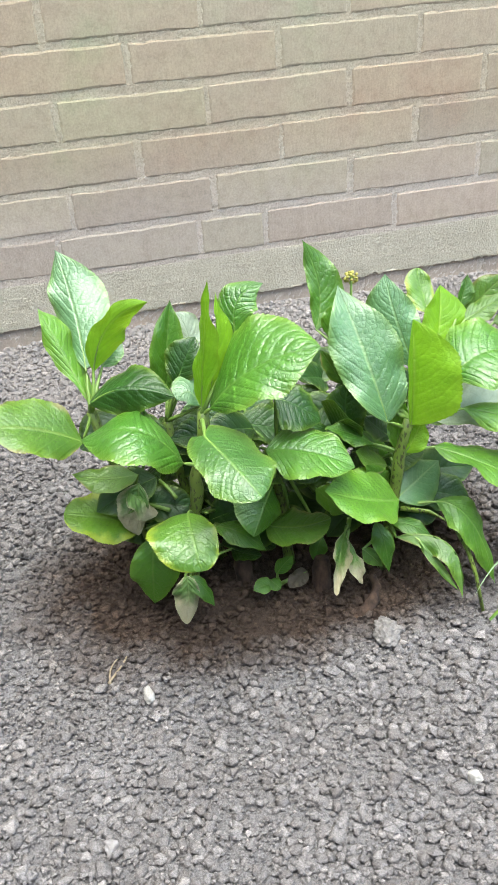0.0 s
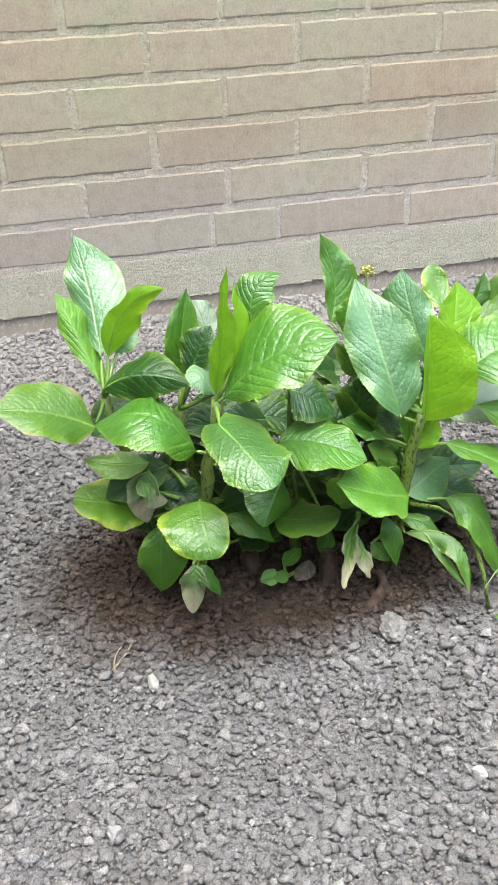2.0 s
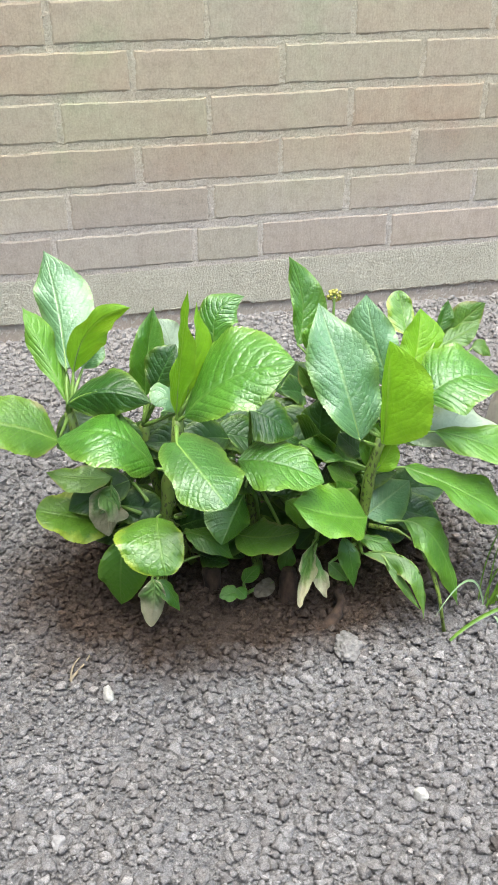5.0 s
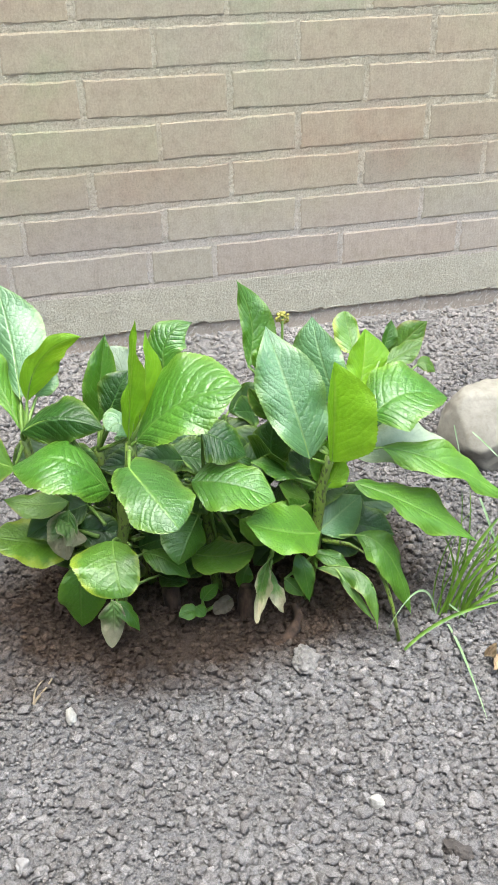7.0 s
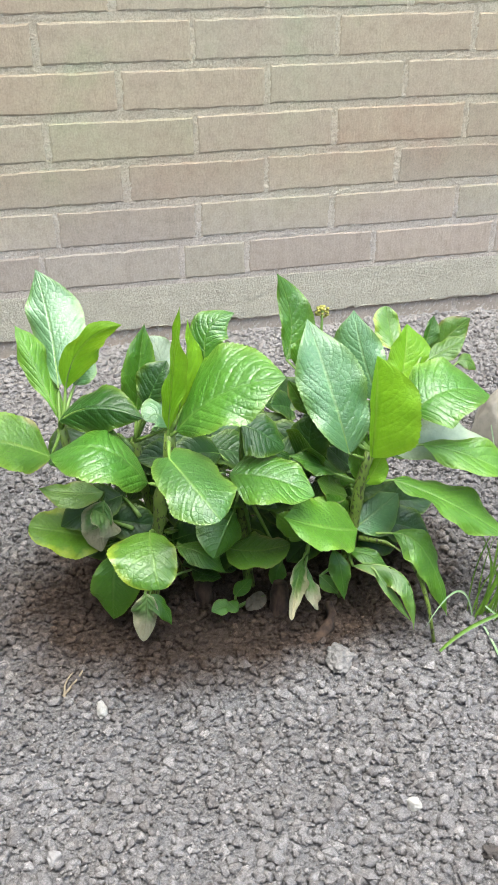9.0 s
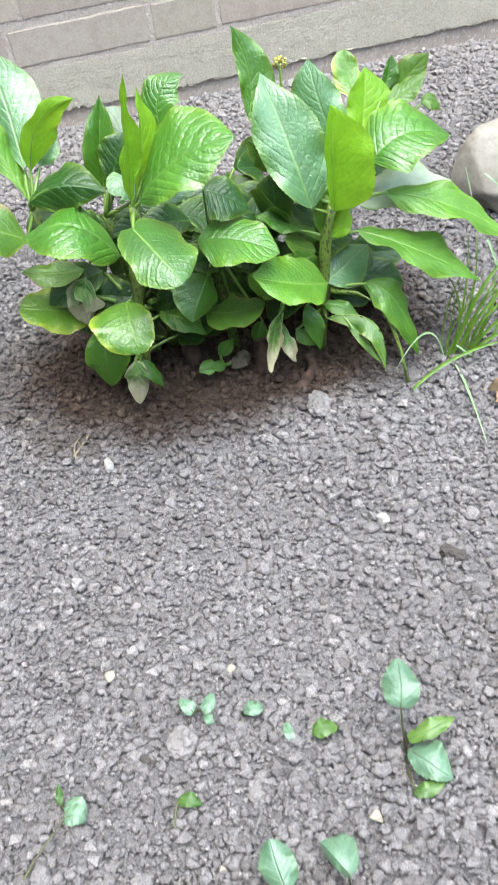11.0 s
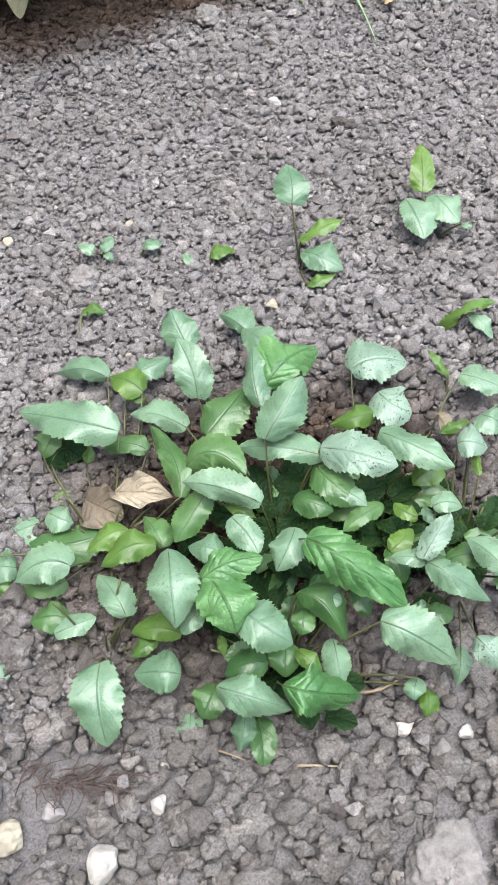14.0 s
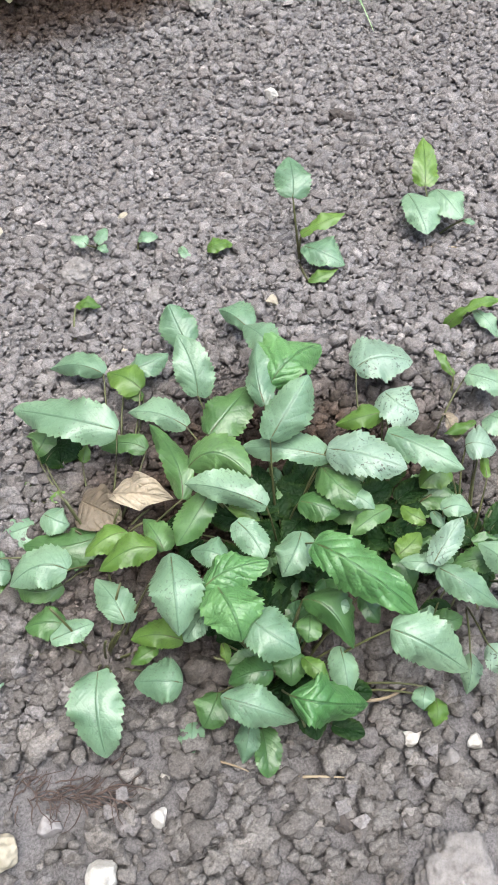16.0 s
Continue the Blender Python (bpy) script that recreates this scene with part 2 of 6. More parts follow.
    nt.links.new(maths(nt, "ADD", rough - 0.09, maths(nt, "MULTIPLY", noise_tex(nt, 60, 4, 0.65, pos), 0.18)), bsdf.inputs["Roughness"])
    bsdf.inputs["Specular IOR Level"].default_value = gloss
    cells = node(nt, "ShaderNodeTexVoronoi", Scale=cell)
    cells.feature = "SMOOTH_F1"
    nt.links.new(pos, cells.inputs["Vector"])
    groove = maths(nt, "SUBTRACT", 1.0, maths(nt, "MULTIPLY", wave, 5.0), clamp=True)
    lines = node(nt, "ShaderNodeTexVoronoi", Scale=cell)
    lines.feature = "DISTANCE_TO_EDGE"
    nt.links.new(pos, lines.inputs["Vector"])
    web = maths(nt, "SUBTRACT", 1.0, maths(nt, "MULTIPLY", lines.outputs["Distance"], 7.0), clamp=True)
    quilt = maths(nt, "SUBTRACT", maths(nt, "MULTIPLY", noise_tex(nt, 150, 4, 0.65, pos), quilting), maths(nt, "MULTIPLY", groove, furrow))
    quilt = maths(nt, "SUBTRACT", quilt, maths(nt, "MULTIPLY", web, net * 0.35))
    quilt = maths(nt, "SUBTRACT", quilt, maths(nt, "MULTIPLY", cells.outputs["Distance"], net))
    quilt = maths(nt, "SUBTRACT", quilt, maths(nt, "MULTIPLY", midrib, 0.5))
    bump(nt, quilt, relief, 0.0022, bsdf)
    clear = nt.nodes.new("ShaderNodeBsdfTranslucent")
    nt.links.new(mix(nt, 0.35, colour, through_colour or fresh), clear.inputs["Color"])
    shader = nt.nodes.new("ShaderNodeMixShader")
    shader.inputs[0].default_value = glow
    nt.links.new(bsdf.outputs[0], shader.inputs[1])
    nt.links.new(clear.outputs[0], shader.inputs[2])
    nt.links.new(shader.outputs[0], nt.nodes["Material Output"].inputs["Surface"])
    return m


GREEN = leaf_material("green_leaf", (0.028, 0.106, 0.006), (0.072, 0.198, 0.013), (0.115, 0.225, 0.035), 0.40, 8.5, 4.5, through_colour=LIME, relief=0.60, speckle=0.1, gloss=0.75)
# deep green, darkened further to carry the shade within the bush
DEEP_SHADED = leaf_material("deep_shaded_leaf", (0.008, 0.036, 0.003), (0.019, 0.070, 0.006), (0.040, 0.110, 0.020), 0.42, 7.5, glow=0.16, through_colour=LIME, relief=0.55, speckle=0.2, gloss=0.5)
GLOSSY = leaf_material("glossy_leaf", (0.055, 0.150, 0.050), (0.098, 0.210, 0.090), (0.18, 0.29, 0.12), 0.40, 9.0, 4.8, glow=0.18, through_colour=LIME, relief=0.50, gloss=0.85)
PUCKER = leaf_material("puckered_leaf", (0.030, 0.115, 0.008), (0.075, 0.205, 0.018), (0.085, 0.200, 0.030), 0.36, 9.5, 5.0, 0.75, glow=0.20, through_colour=LIME, net=0.34, speckle=0.1, cell=190.0, gloss=0.85)
BRIGHT = leaf_material("bright_leaf", (0.050, 0.155, 0.010), (0.115, 0.265, 0.020), (0.17, 0.31, 0.06), 0.44, 7.5, glow=0.24, through_colour=LIME, relief=0.60, speckle=0.2, gloss=0.65)
FRESH = leaf_material("young_leaf", (0.135, 0.320, 0.012), (0.230, 0.450, 0.026), (0.29, 0.46, 0.06), 0.42, 9.0, 6.0, 0.5, glow=0.45, through_colour=(0.50, 0.72, 0.04), gloss=0.35)
YELLOWED = leaf_material("yellowing_leaf", (0.045, 0.140, 0.009), (0.110, 0.225, 0.015), (0.15, 0.27, 0.045), 0.38, 7.0, blotch=(0.230, 0.300, 0.022), amount=0.30, glow=0.24, through_colour=LIME, gloss=0.75, speckle=0.25, relief=0.52)
AGED = leaf_material("aging_leaf", (0.038, 0.110, 0.010), (0.090, 0.185, 0.020), (0.15, 0.23, 0.05), 0.42, 7.0, blotch=(0.17, 0.15, 0.05), amount=0.20, glow=0.26, through_colour=LIME, relief=0.5, speckle=0.5)
HEARTLEAF = leaf_material("rounded_leaf", (0.026, 0.095, 0.011), (0.057, 0.155, 0.020), (0.14, 0.25, 0.055), 0.42, 7.0, glow=0.2, through_colour=LIME, relief=0.56, speckle=0.3, gloss=0.8, rim_amount=1.0)
PALE = leaf_material("pale_leaf", (0.290, 0.370, 0.260), (0.400, 0.470, 0.370), (0.340, 0.410, 0.290), 0.45, 7.0, glow=0.30, gloss=0.6)
WILTED = leaf_material("wilted_leaf", (0.085, 0.190, 0.030), (0.180, 0.310, 0.075), (0.22, 0.31, 0.10), 0.5, 6.0, blotch=(0.36, 0.345, 0.20), amount=0.36, relief=0.7, glow=0.20, rim_amount=0.2, furrow=0.08, tip_colour=(0.40, 0.36, 0.225))
DRY = leaf_material("dry_leaf", (0.085, 0.062, 0.043), (0.180, 0.150, 0.113), (0.140, 0.105, 0.070), 0.75, 6.0, relief=0.8, glow=0.16, rim_amount=0.0)
ORANGE_DRY = leaf_material("orange_dry_leaf", (0.190, 0.105, 0.055), (0.340, 0.240, 0.150), (0.270, 0.170, 0.090), 0.7, 6.0, relief=0.8, glow=0.16, rim_amount=0.0)
TAN_DRY = leaf_material("tan_dry_leaf", (0.19, 0.150, 0.110), (0.33, 0.280, 0.215), (0.26, 0.21, 0.155), 0.75, 5.0, relief=0.9, glow=0.15, rim_amount=0.0)
FINE = dict(rim_amount=0.12, net=0.18, cell=260.0, quilting=0.6, furrow=0.10, gloss=0.6)
SAGE = leaf_material("sage_green_leaf", (0.022, 0.070, 0.018), (0.070, 0.142, 0.048), (0.026, 0.076, 0.024), 0.44, 5.5, 3.2, 0.42, glow=0.10, speckle=0.35, **FINE)
DUSTY = leaf_material("dusty_green_leaf", (0.062, 0.126, 0.074), (0.138, 0.222, 0.148), (0.052, 0.112, 0.066), 0.44, 5.5, 3.2, 0.42, glow=0.08, speckle=0.45, **FINE)
SPRING = leaf_material("spring_green_leaf", (0.036, 0.095, 0.014), (0.098, 0.176, 0.034), (0.036, 0.095, 0.016), 0.46, 5.5, 3.2, 0.42, glow=0.22, speckle=0.3, **FINE)
SPECKLED = leaf_material("speckled_pale_leaf", (0.108, 0.176, 0.131), (0.184, 0.261, 0.207), (0.085, 0.150, 0.100), 0.48, 5.5, 3.2, 0.42, glow=0.10, speckle=1.0, **FINE)
# near-black green: shade inside the clump, put into the leaf colour
SHADY = leaf_material("shade_dark_leaf", (0.003, 0.013, 0.003), (0.010, 0.030, 0.008), (0.006, 0.022, 0.005), 0.55, 5.5, 3.2, 0.6, glow=0.05, speckle=0.4, rim_amount=0.1, net=0.5, cell=300.0, quilting=0.45, furrow=0.16, gloss=0.1)
QUILTED = leaf_material("quilted_leaf", (0.034, 0.113, 0.031), (0.090, 0.198, 0.072), (0.028, 0.084, 0.026), 0.46, 5.5, 3.2, 0.65, glow=0.10, speckle=0.35, rim_amount=0.1, net=0.30, cell=210.0, quilting=0.7, furrow=0.22, gloss=0.55)


def simple_material(name, a, b, rough, scale, stretch=(1, 1, 1), relief=0.3):
    m, nt, bsdf = mat(name)
    mapping = nt.nodes.new("ShaderNodeMapping")
    mapping.inputs["Scale"].default_value = stretch
    nt.links.new(object_coords(nt), mapping.inputs["Vector"])
    fac = noise_tex(nt, scale, 5, 0.6, mapping.outputs["Vector"])
    nt.links.new(ramp(nt, fac, [(0.32, a), (0.68, b)]), bsdf.inputs["Base Color"])
    bsdf.inputs["Roughness"].default_value = rough
    bump(nt, fac, relief, 0.002, bsdf)
    return m


def stem_material():
    m, nt, bsdf = mat("speckled_green_stem")
    pos = object_coords(nt)
    mapping = nt.nodes.new("ShaderNodeMapping")
    mapping.inputs["Scale"].default_value = (1, 1, 0.4)
    nt.links.new(pos, mapping.inputs["Vector"])
    base = ramp(nt, noise_tex(nt, 60, 4, 0.6, pos), [(0.3, (0.085, 0.140, 0.018)), (0.7, (0.150, 0.205, 0.035))])
    dash = maths(nt, "MULTIPLY", maths(nt, "SUBTRACT", noise_tex(nt, 420, 2, 0.5, mapping.outputs["Vector"]), 0.56), 18.0, clamp=True)
    nt.links.new(mix(nt, maths(nt, "MULTIPLY", dash, 0.85), base, (0.022, 0.020, 0.010)), bsdf.inputs["Base Color"])
    bsdf.inputs["Roughness"].default_value = 0.5
    bump(nt, noise_tex(nt, 260, 3, 0.6, mapping.outputs["Vector"]), 0.3, 0.001, bsdf)
    return m


STEM = stem_material()
PETIOLE = simple_material("pale_green_petiole", (0.108, 0.192, 0.030), (0.168, 0.264, 0.054), 0.45, 60)
RUSSET = simple_material("russet_petiole", (0.036, 0.034, 0.013), (0.075, 0.085, 0.028), 0.6, 80)
BARK = simple_material("old_bark", (0.020, 0.011, 0.007), (0.085, 0.050, 0.031), 0.95, 110, (1, 1, 0.35), 1.0)
STRAW = simple_material("straw", (0.150, 0.112, 0.070), (0.245, 0.200, 0.138), 0.8, 80)
ROOT = simple_material("dark_roots", (0.030, 0.019, 0.015), (0.074, 0.050, 0.041), 0.95, 120)
GRASS = simple_material("grass_blade", (0.045, 0.105, 0.006), (0.105, 0.190, 0.012), 0.45, 40)
GRASS_PALE = simple_material("striped_grass_blade", (0.096, 0.180, 0.060), (0.252, 0.330, 0.198), 0.45, 30)
BUD = simple_material("yellow_green_bud", (0.150, 0.150, 0.018), (0.300, 0.270, 0.048), 0.6, 200)


# ---- builders ----
def mesh_of(name, verts, faces, material, uvs=None, smooth=True, slots=None):
    me = bpy.data.meshes.new(name)
    me.from_pydata([tuple(v) for v in verts], [], faces)
    for mm in material if isinstance(material, (list, tuple)) else [material]:
        me.materials.append(mm)
    if uvs is not None:
        layer = me.uv_layers.new(name="blade")
        loops = np.empty(len(me.loops), dtype=np.int32)
        me.loops.foreach_get("vertex_index", loops)
        layer.data.foreach_set("uv", np.asarray(uvs, dtype=np.float32)[loops].ravel())
    if slots is not None:
        me.polygons.foreach_set("material_index", np.asarray(slots, dtype=np.int32))
    if smooth:
        me.polygons.foreach_set("use_smooth", np.ones(len(me.polygons), dtype=bool))
    me.update()
    return me


def thing(name, at, label, category, group="", kind=""):
    ob = new(name)
    ob.location = at
    ob.empty_display_size = 0.02
    return tagged(ob, label, category, group, kind)


def tube_geometry(points, radii, sides=7):
    pts = [Vector(p) for p in points]
    verts, faces = [], []
    for i, p in enumerate(pts):
        along = (pts[min(i + 1, len(pts) - 1)] - pts[max(i - 1, 0)]).normalized()
        a = along.orthogonal().normalized()
        b = along.cross(a)
        for k in range(sides):
            w = 2 * math.pi * k / sides
            verts.append(p + (a * math.cos(w) + b * math.sin(w)) * radii[i])
    for i in range(len(pts) - 1):
        for k in range(sides):
            k2 = (k + 1) % sides
            faces.append((i * sides + k, i * sides + k2, (i + 1) * sides + k2, (i + 1) * sides + k))
    faces.append(tuple(range(sides))[::-1])
    faces.append(tuple(range((len(pts) - 1) * sides, len(pts) * sides)))
    return verts, faces


def curve_points(a, b, lift, n=7):
    """A bowed line from a to b, whose middle is moved by lift."""
    a, b, lift = Vector(a), Vector(b), Vector(lift)
    return [a.lerp(b, i / n) + lift * (4 * (i / n) * (1 - i / n)) for i in range(n + 1)]


def tube(name, points, radii, material, parent, sides=8):
    verts, faces = tube_geometry(points, radii, sides)
    o = Vector(parent.location) if parent else Vector()
    ob = new(name, mesh_of(name, [Vector(v) - o for v in verts], faces, material))
    ob.parent = parent
    return ob


def turned(v, a, b):
    """The vectors v (3) carried along by the turn that takes direction a to each direction of b (n, 3)."""
    axis = np.cross(a, b)
    c = b @ a
    return v * c[:, None] + np.cross(axis, v) + axis * (axis @ v / (1 + np.maximum(c, -0.8)))[:, None]


def spread_leaf(base, tip, width, normal, bend, fold):
    """The middle and the two edge points of a plain symmetric leaf."""
    base, tip, normal = Vector(base), Vector(tip), Vector(normal)
    along = (tip - base).normalized()
    up = (normal - along * normal.dot(along)).normalized()
    side = along.cross(up)
    length = (tip - base).length
    mid = base.lerp(tip, 0.5) + up * bend * length
    rise = up * fold * width * 0.4
    return base, mid, tip, mid - side * width / 2 + rise, mid + side * width / 2 + rise


def leaf_mesh(base, mid, tip, left, right, material, stalk=None, stalk_mat=None, stalk_r=0.002, origin=(0, 0, 0),
              teeth=30, tooth=0.06, pucker=0.012, blunt=0.86, full=0.55, sharp=0.45, heart=0.0, taper=0.0, wavy=0.03, cup=0.10, n=96, m=8, rng=None):
    """A blade on a bowed midrib: base, middle and tip of the midrib, and the two edges where the blade is widest."""
    base, mid, tip, left, right = (np.array(p, float) for p in (base, mid, tip, left, right))
    length = np.linalg.norm(mid - base) + np.linalg.norm(tip - mid)
    knee = 2 * mid - 0.5 * (base + tip)
    veins, lean = VEINS[material.name]
    t = np.linspace(0, 1, n + 1)[:, None]
    s = np.linspace(-1, 1, 2 * m + 1)[None, :]
    a = np.abs(s)

    def spine(u):
        return (1 - u) ** 2 * base + 2 * u * (1 - u) * knee + u**2 * tip

    def heading(u):
        d = 2 * (1 - u) * (knee - base) + 2 * u * (tip - knee)
        return d / np.linalg.norm(d, axis=-1, keepdims=True)

    wide = 0.5 ** (1 / blunt)
    here = heading(np.array([wide]))
    centre = spine(np.array([wide]))
    ways = heading(t)
    reach = [edge - centre - 0.75 * ((edge - centre) @ here) * here for edge in (left, right)]
    halves = [turned(v, here, ways) for v in reach]
    widths = [np.linalg.norm(v) for v in reach]
    sharp = sharp * min(1.0, max(0.1, 1.5 - 1.3 * sum(widths) / length))
    r = rng.uniform(0, 6.28, 10)
    profile = np.sin(np.pi * t**blunt) ** (full + sharp * np.clip((t - 0.5) / 0.5, 0, 1) ** 1.2 + taper * np.clip(1 - t / 0.4, 0, 1))
    profile = np.maximum(np.where(t < 1, profile, 0), 0.012)
    teeth = teeth * rng.uniform(0.9, 1.1)
    saw = (t * teeth + 0.25 * np.sin(t * 9 + r[4]) + 0.5 * (s > 0)) % 1.0
    edge = 1 + 0.03 * np.sin(6.0 * t + r[5] + 2.0 * np.sign(s)) + 0.03 * np.sin(13.0 * t + r[6] - 3.0 * np.sign(s))
    out = a * profile * edge * (1 + tooth * saw * (a > 0.95) * (t > 0.05) * (t < 0.97))
    span = np.where(s[..., None] < 0, halves[0][:, None, :], halves[1][:, None, :])
    half = np.where(s < 0, widths[0], widths[1]) * profile
    up = np.cross(ways, halves[1] - halves[0])
    up /= np.linalg.norm(up, axis=1, keepdims=True)
    if up[n // 2] @ np.array((0.0, -0.5, 0.85)) < 0:
        up = -up
    lift = cup * half * (a - a**2) * 2
    phase = np.pi * (t * veins - a**1.35 * lean * 0.55 + 0.4 * (s > 0))
    lift = lift + pucker * length * (np.abs(np.sin(phase)) - 0.6) * np.sin(np.pi * np.clip(a, 0, 1) ** 0.8) * profile
    lift = lift + pucker * length * 0.25 * np.sin(s * 5.0 + 9.0 * t + r[7]) * np.sin(11.0 * t - 3.0 * s + r[8]) * a
    lift = lift + wavy * length * a**2 * profile * np.sin(2 * np.pi * (1.3 * t + 0.2 * np.sign(s)) + r[2] + np.sign(s) * r[3])
    lift = lift + 0.35 * wavy * length * a**3 * profile * np.sin(2 * np.pi * 3.6 * t + r[9] + np.sign(s) * r[4])
    back = heart * np.where(s < 0, widths[0], widths[1]) * np.sqrt(profile) * a**1.5 * np.exp(-t * 7)
    pos = spine(t)[:, None, :] + span * out[..., None] + up[:, None, :] * lift[..., None] - ways[:, None, :] * back[..., None]
    verts = pos.reshape(-1, 3)
    cols = 2 * m + 1
    uv = np.stack([np.broadcast_to((s + 1) / 2, (n + 1, cols)), np.broadcast_to(t, (n + 1, cols))], -1).reshape(-1, 2)
    i, j = np.meshgrid(np.arange(n), np.arange(cols - 1), indexing="ij")
    q = (i * cols + j).ravel()
    faces = np.stack([q, q + 1, q + cols + 1, q + cols], -1).tolist()
    # the midrib stands out below the blade and runs on as the stalk
    line = [Vector(p) for p in (pos[:, m] - up * stalk_r * 0.5)[: int(n * 0.8) : 4]]
    radii = [stalk_r * (0.8 - 0.6 * k / len(line)) for k in range(len(line))]
    if stalk is not None:
        foot = curve_points(stalk, Vector(base - up[0] * stalk_r * 0.5), Vector(up[0]) * 0.06 * (Vector(stalk) - Vector(base)).length, 5)[:-1]
        line, radii = foot + line, [stalk_r * (1.5 - 0.12 * k) for k in range(len(foot))] + radii
    tv, tf = tube_geometry(line, radii, 5)
    o = np.array(origin)
    blade_mesh = mesh_of("leaf", verts - o, faces, material, uv, True)
    stalk_mesh = mesh_of("leaf_stalk", np.array([tuple(v) for v in tv]) - o, tf, stalk_mat or PETIOLE)
    return blade_mesh, stalk_mesh


def add_leaf(name, meshes, owner=None):
    """A leaf with its stalk and midrib below it."""
    ob = new(name, meshes[0])
    if owner is not None:
        ob.parent = owner
    stalk = new("leaf_stalk", meshes[1])
    stalk.parent = ob
    return ob


# ---- ground ----
def ground_height(x, y):
    """Lie of the bed: a low swell under the small plants and a rise towards the wall."""
    h = 0.034 * np.exp(-(((y + 1.27) / 0.17) ** 2)) + 0.0
    rise = np.clip((y + 0.80) / 0.80, 0, 1)
    h = h + 0.088 * rise**1.25
    h = h + 0.012 * np.exp(-(((x + 0.08) / 0.2) ** 2 + ((y + 0.62) / 0.12) ** 2))
    h = h + 0.006 * np.sin(x * 7.1 + 1.0) * np.sin(y * 6.3 + 0.4) + 0.003 * np.sin(x * 19 + y * 13)
    away = np.clip((np.abs(x) - 1.2) / 3, 0, 1) + np.clip((-y - 2.2) / 3, 0, 1) + np.clip((y - 0.4) / 3, 0, 1)
    return h * (1 - np.clip(away, 0, 1))


def ground_at(x, y):
    return float(ground_height(np.float64(x), np.float64(y)))


def spread(lo, hi, step, reach):
    core = np.arange(lo, hi + step / 2, step)
    out, d = [], step
    while sum(out) < reach:
        d *= 1.35
        out.append(d)
    outer = np.cumsum(out)
    return np.concatenate([lo - outer[::-1], core, hi + outer])


rng = np.random.default_rng(4)
CORE = (-0.56, 0.76, -1.74, 0.02)
gx = spread(CORE[0], CORE[1], 0.0042, 400)
gy = spread(CORE[2], CORE[3], 0.0042, 400)
X, Y = np.meshgrid(gx, gy, indexing="ij")
Z = ground_height(X, Y)
crumb = np.zeros_like(Z)
for k in range(42000):
    r = 0.0030 + 0.0050 * rng.random() ** 2.5
    cx, cy = rng.uniform(CORE[0], CORE[1]), rng.uniform(CORE[2], CORE[3])
    i0, i1 = np.searchsorted(gx, (cx - r, cx + r))
    j0, j1 = np.searchsorted(gy, (cy - r, cy + r))
    if i1 <= i0 or j1 <= j0:
        continue
    dx, dy = gx[i0:i1, None] - cx, gy[None, j0:j1] - cy
    ca, sa = math.cos(k), math.sin(k)
    d2 = ((dx * ca + dy * sa) ** 2 + ((dy * ca - dx * sa) * (1.0 + 0.6 * (k % 7) / 7)) ** 2) / r**2
    dome = r * 0.75 * np.sqrt(np.clip(1 - d2, 0, 1)) - 0.25 * r
    part_of = crumb[i0:i1, j0:j1]
    np.maximum(part_of, dome, out=part_of)
core_mask = (X >= CORE[0]) & (X <= CORE[1]) & (Y >= CORE[2]) & (Y <= CORE[3])
Z = Z + crumb + np.where(core_mask, rng.normal(0, 0.0011, Z.shape), 0)
nx, ny = X.shape
ii, jj = np.meshgrid(np.arange(nx - 1), np.arange(ny - 1), indexing="ij")
q = (ii * ny + jj).ravel()
ground_mesh = bpy.data.meshes.new("ground")
quads = np.stack([q, q + ny, q + ny + 1, q + 1], -1)
ground_mesh.vertices.add(nx * ny)
ground_mesh.vertices.foreach_set("co", np.stack([X, Y, Z], -1).astype(np.float32).ravel())
ground_mesh.loops.add(quads.size)
ground_mesh.loops.foreach_set("vertex_index", quads.astype(np.int32).ravel())
ground_mesh.polygons.add(len(quads))
ground_mesh.polygons.foreach_set("loop_start", np.arange(0, quads.size, 4, dtype=np.int32))
ground_mesh.polygons.foreach_set("use_smooth", np.ones(len(quads), dtype=bool))
ground_mesh.materials.append(SOIL)
ground_mesh.update(calc_edges=True)
tagged(new("ground", ground_mesh), "dry grey crumbly garden soil, brown and moist with painted shade under the bush", "soil", kind="structure")


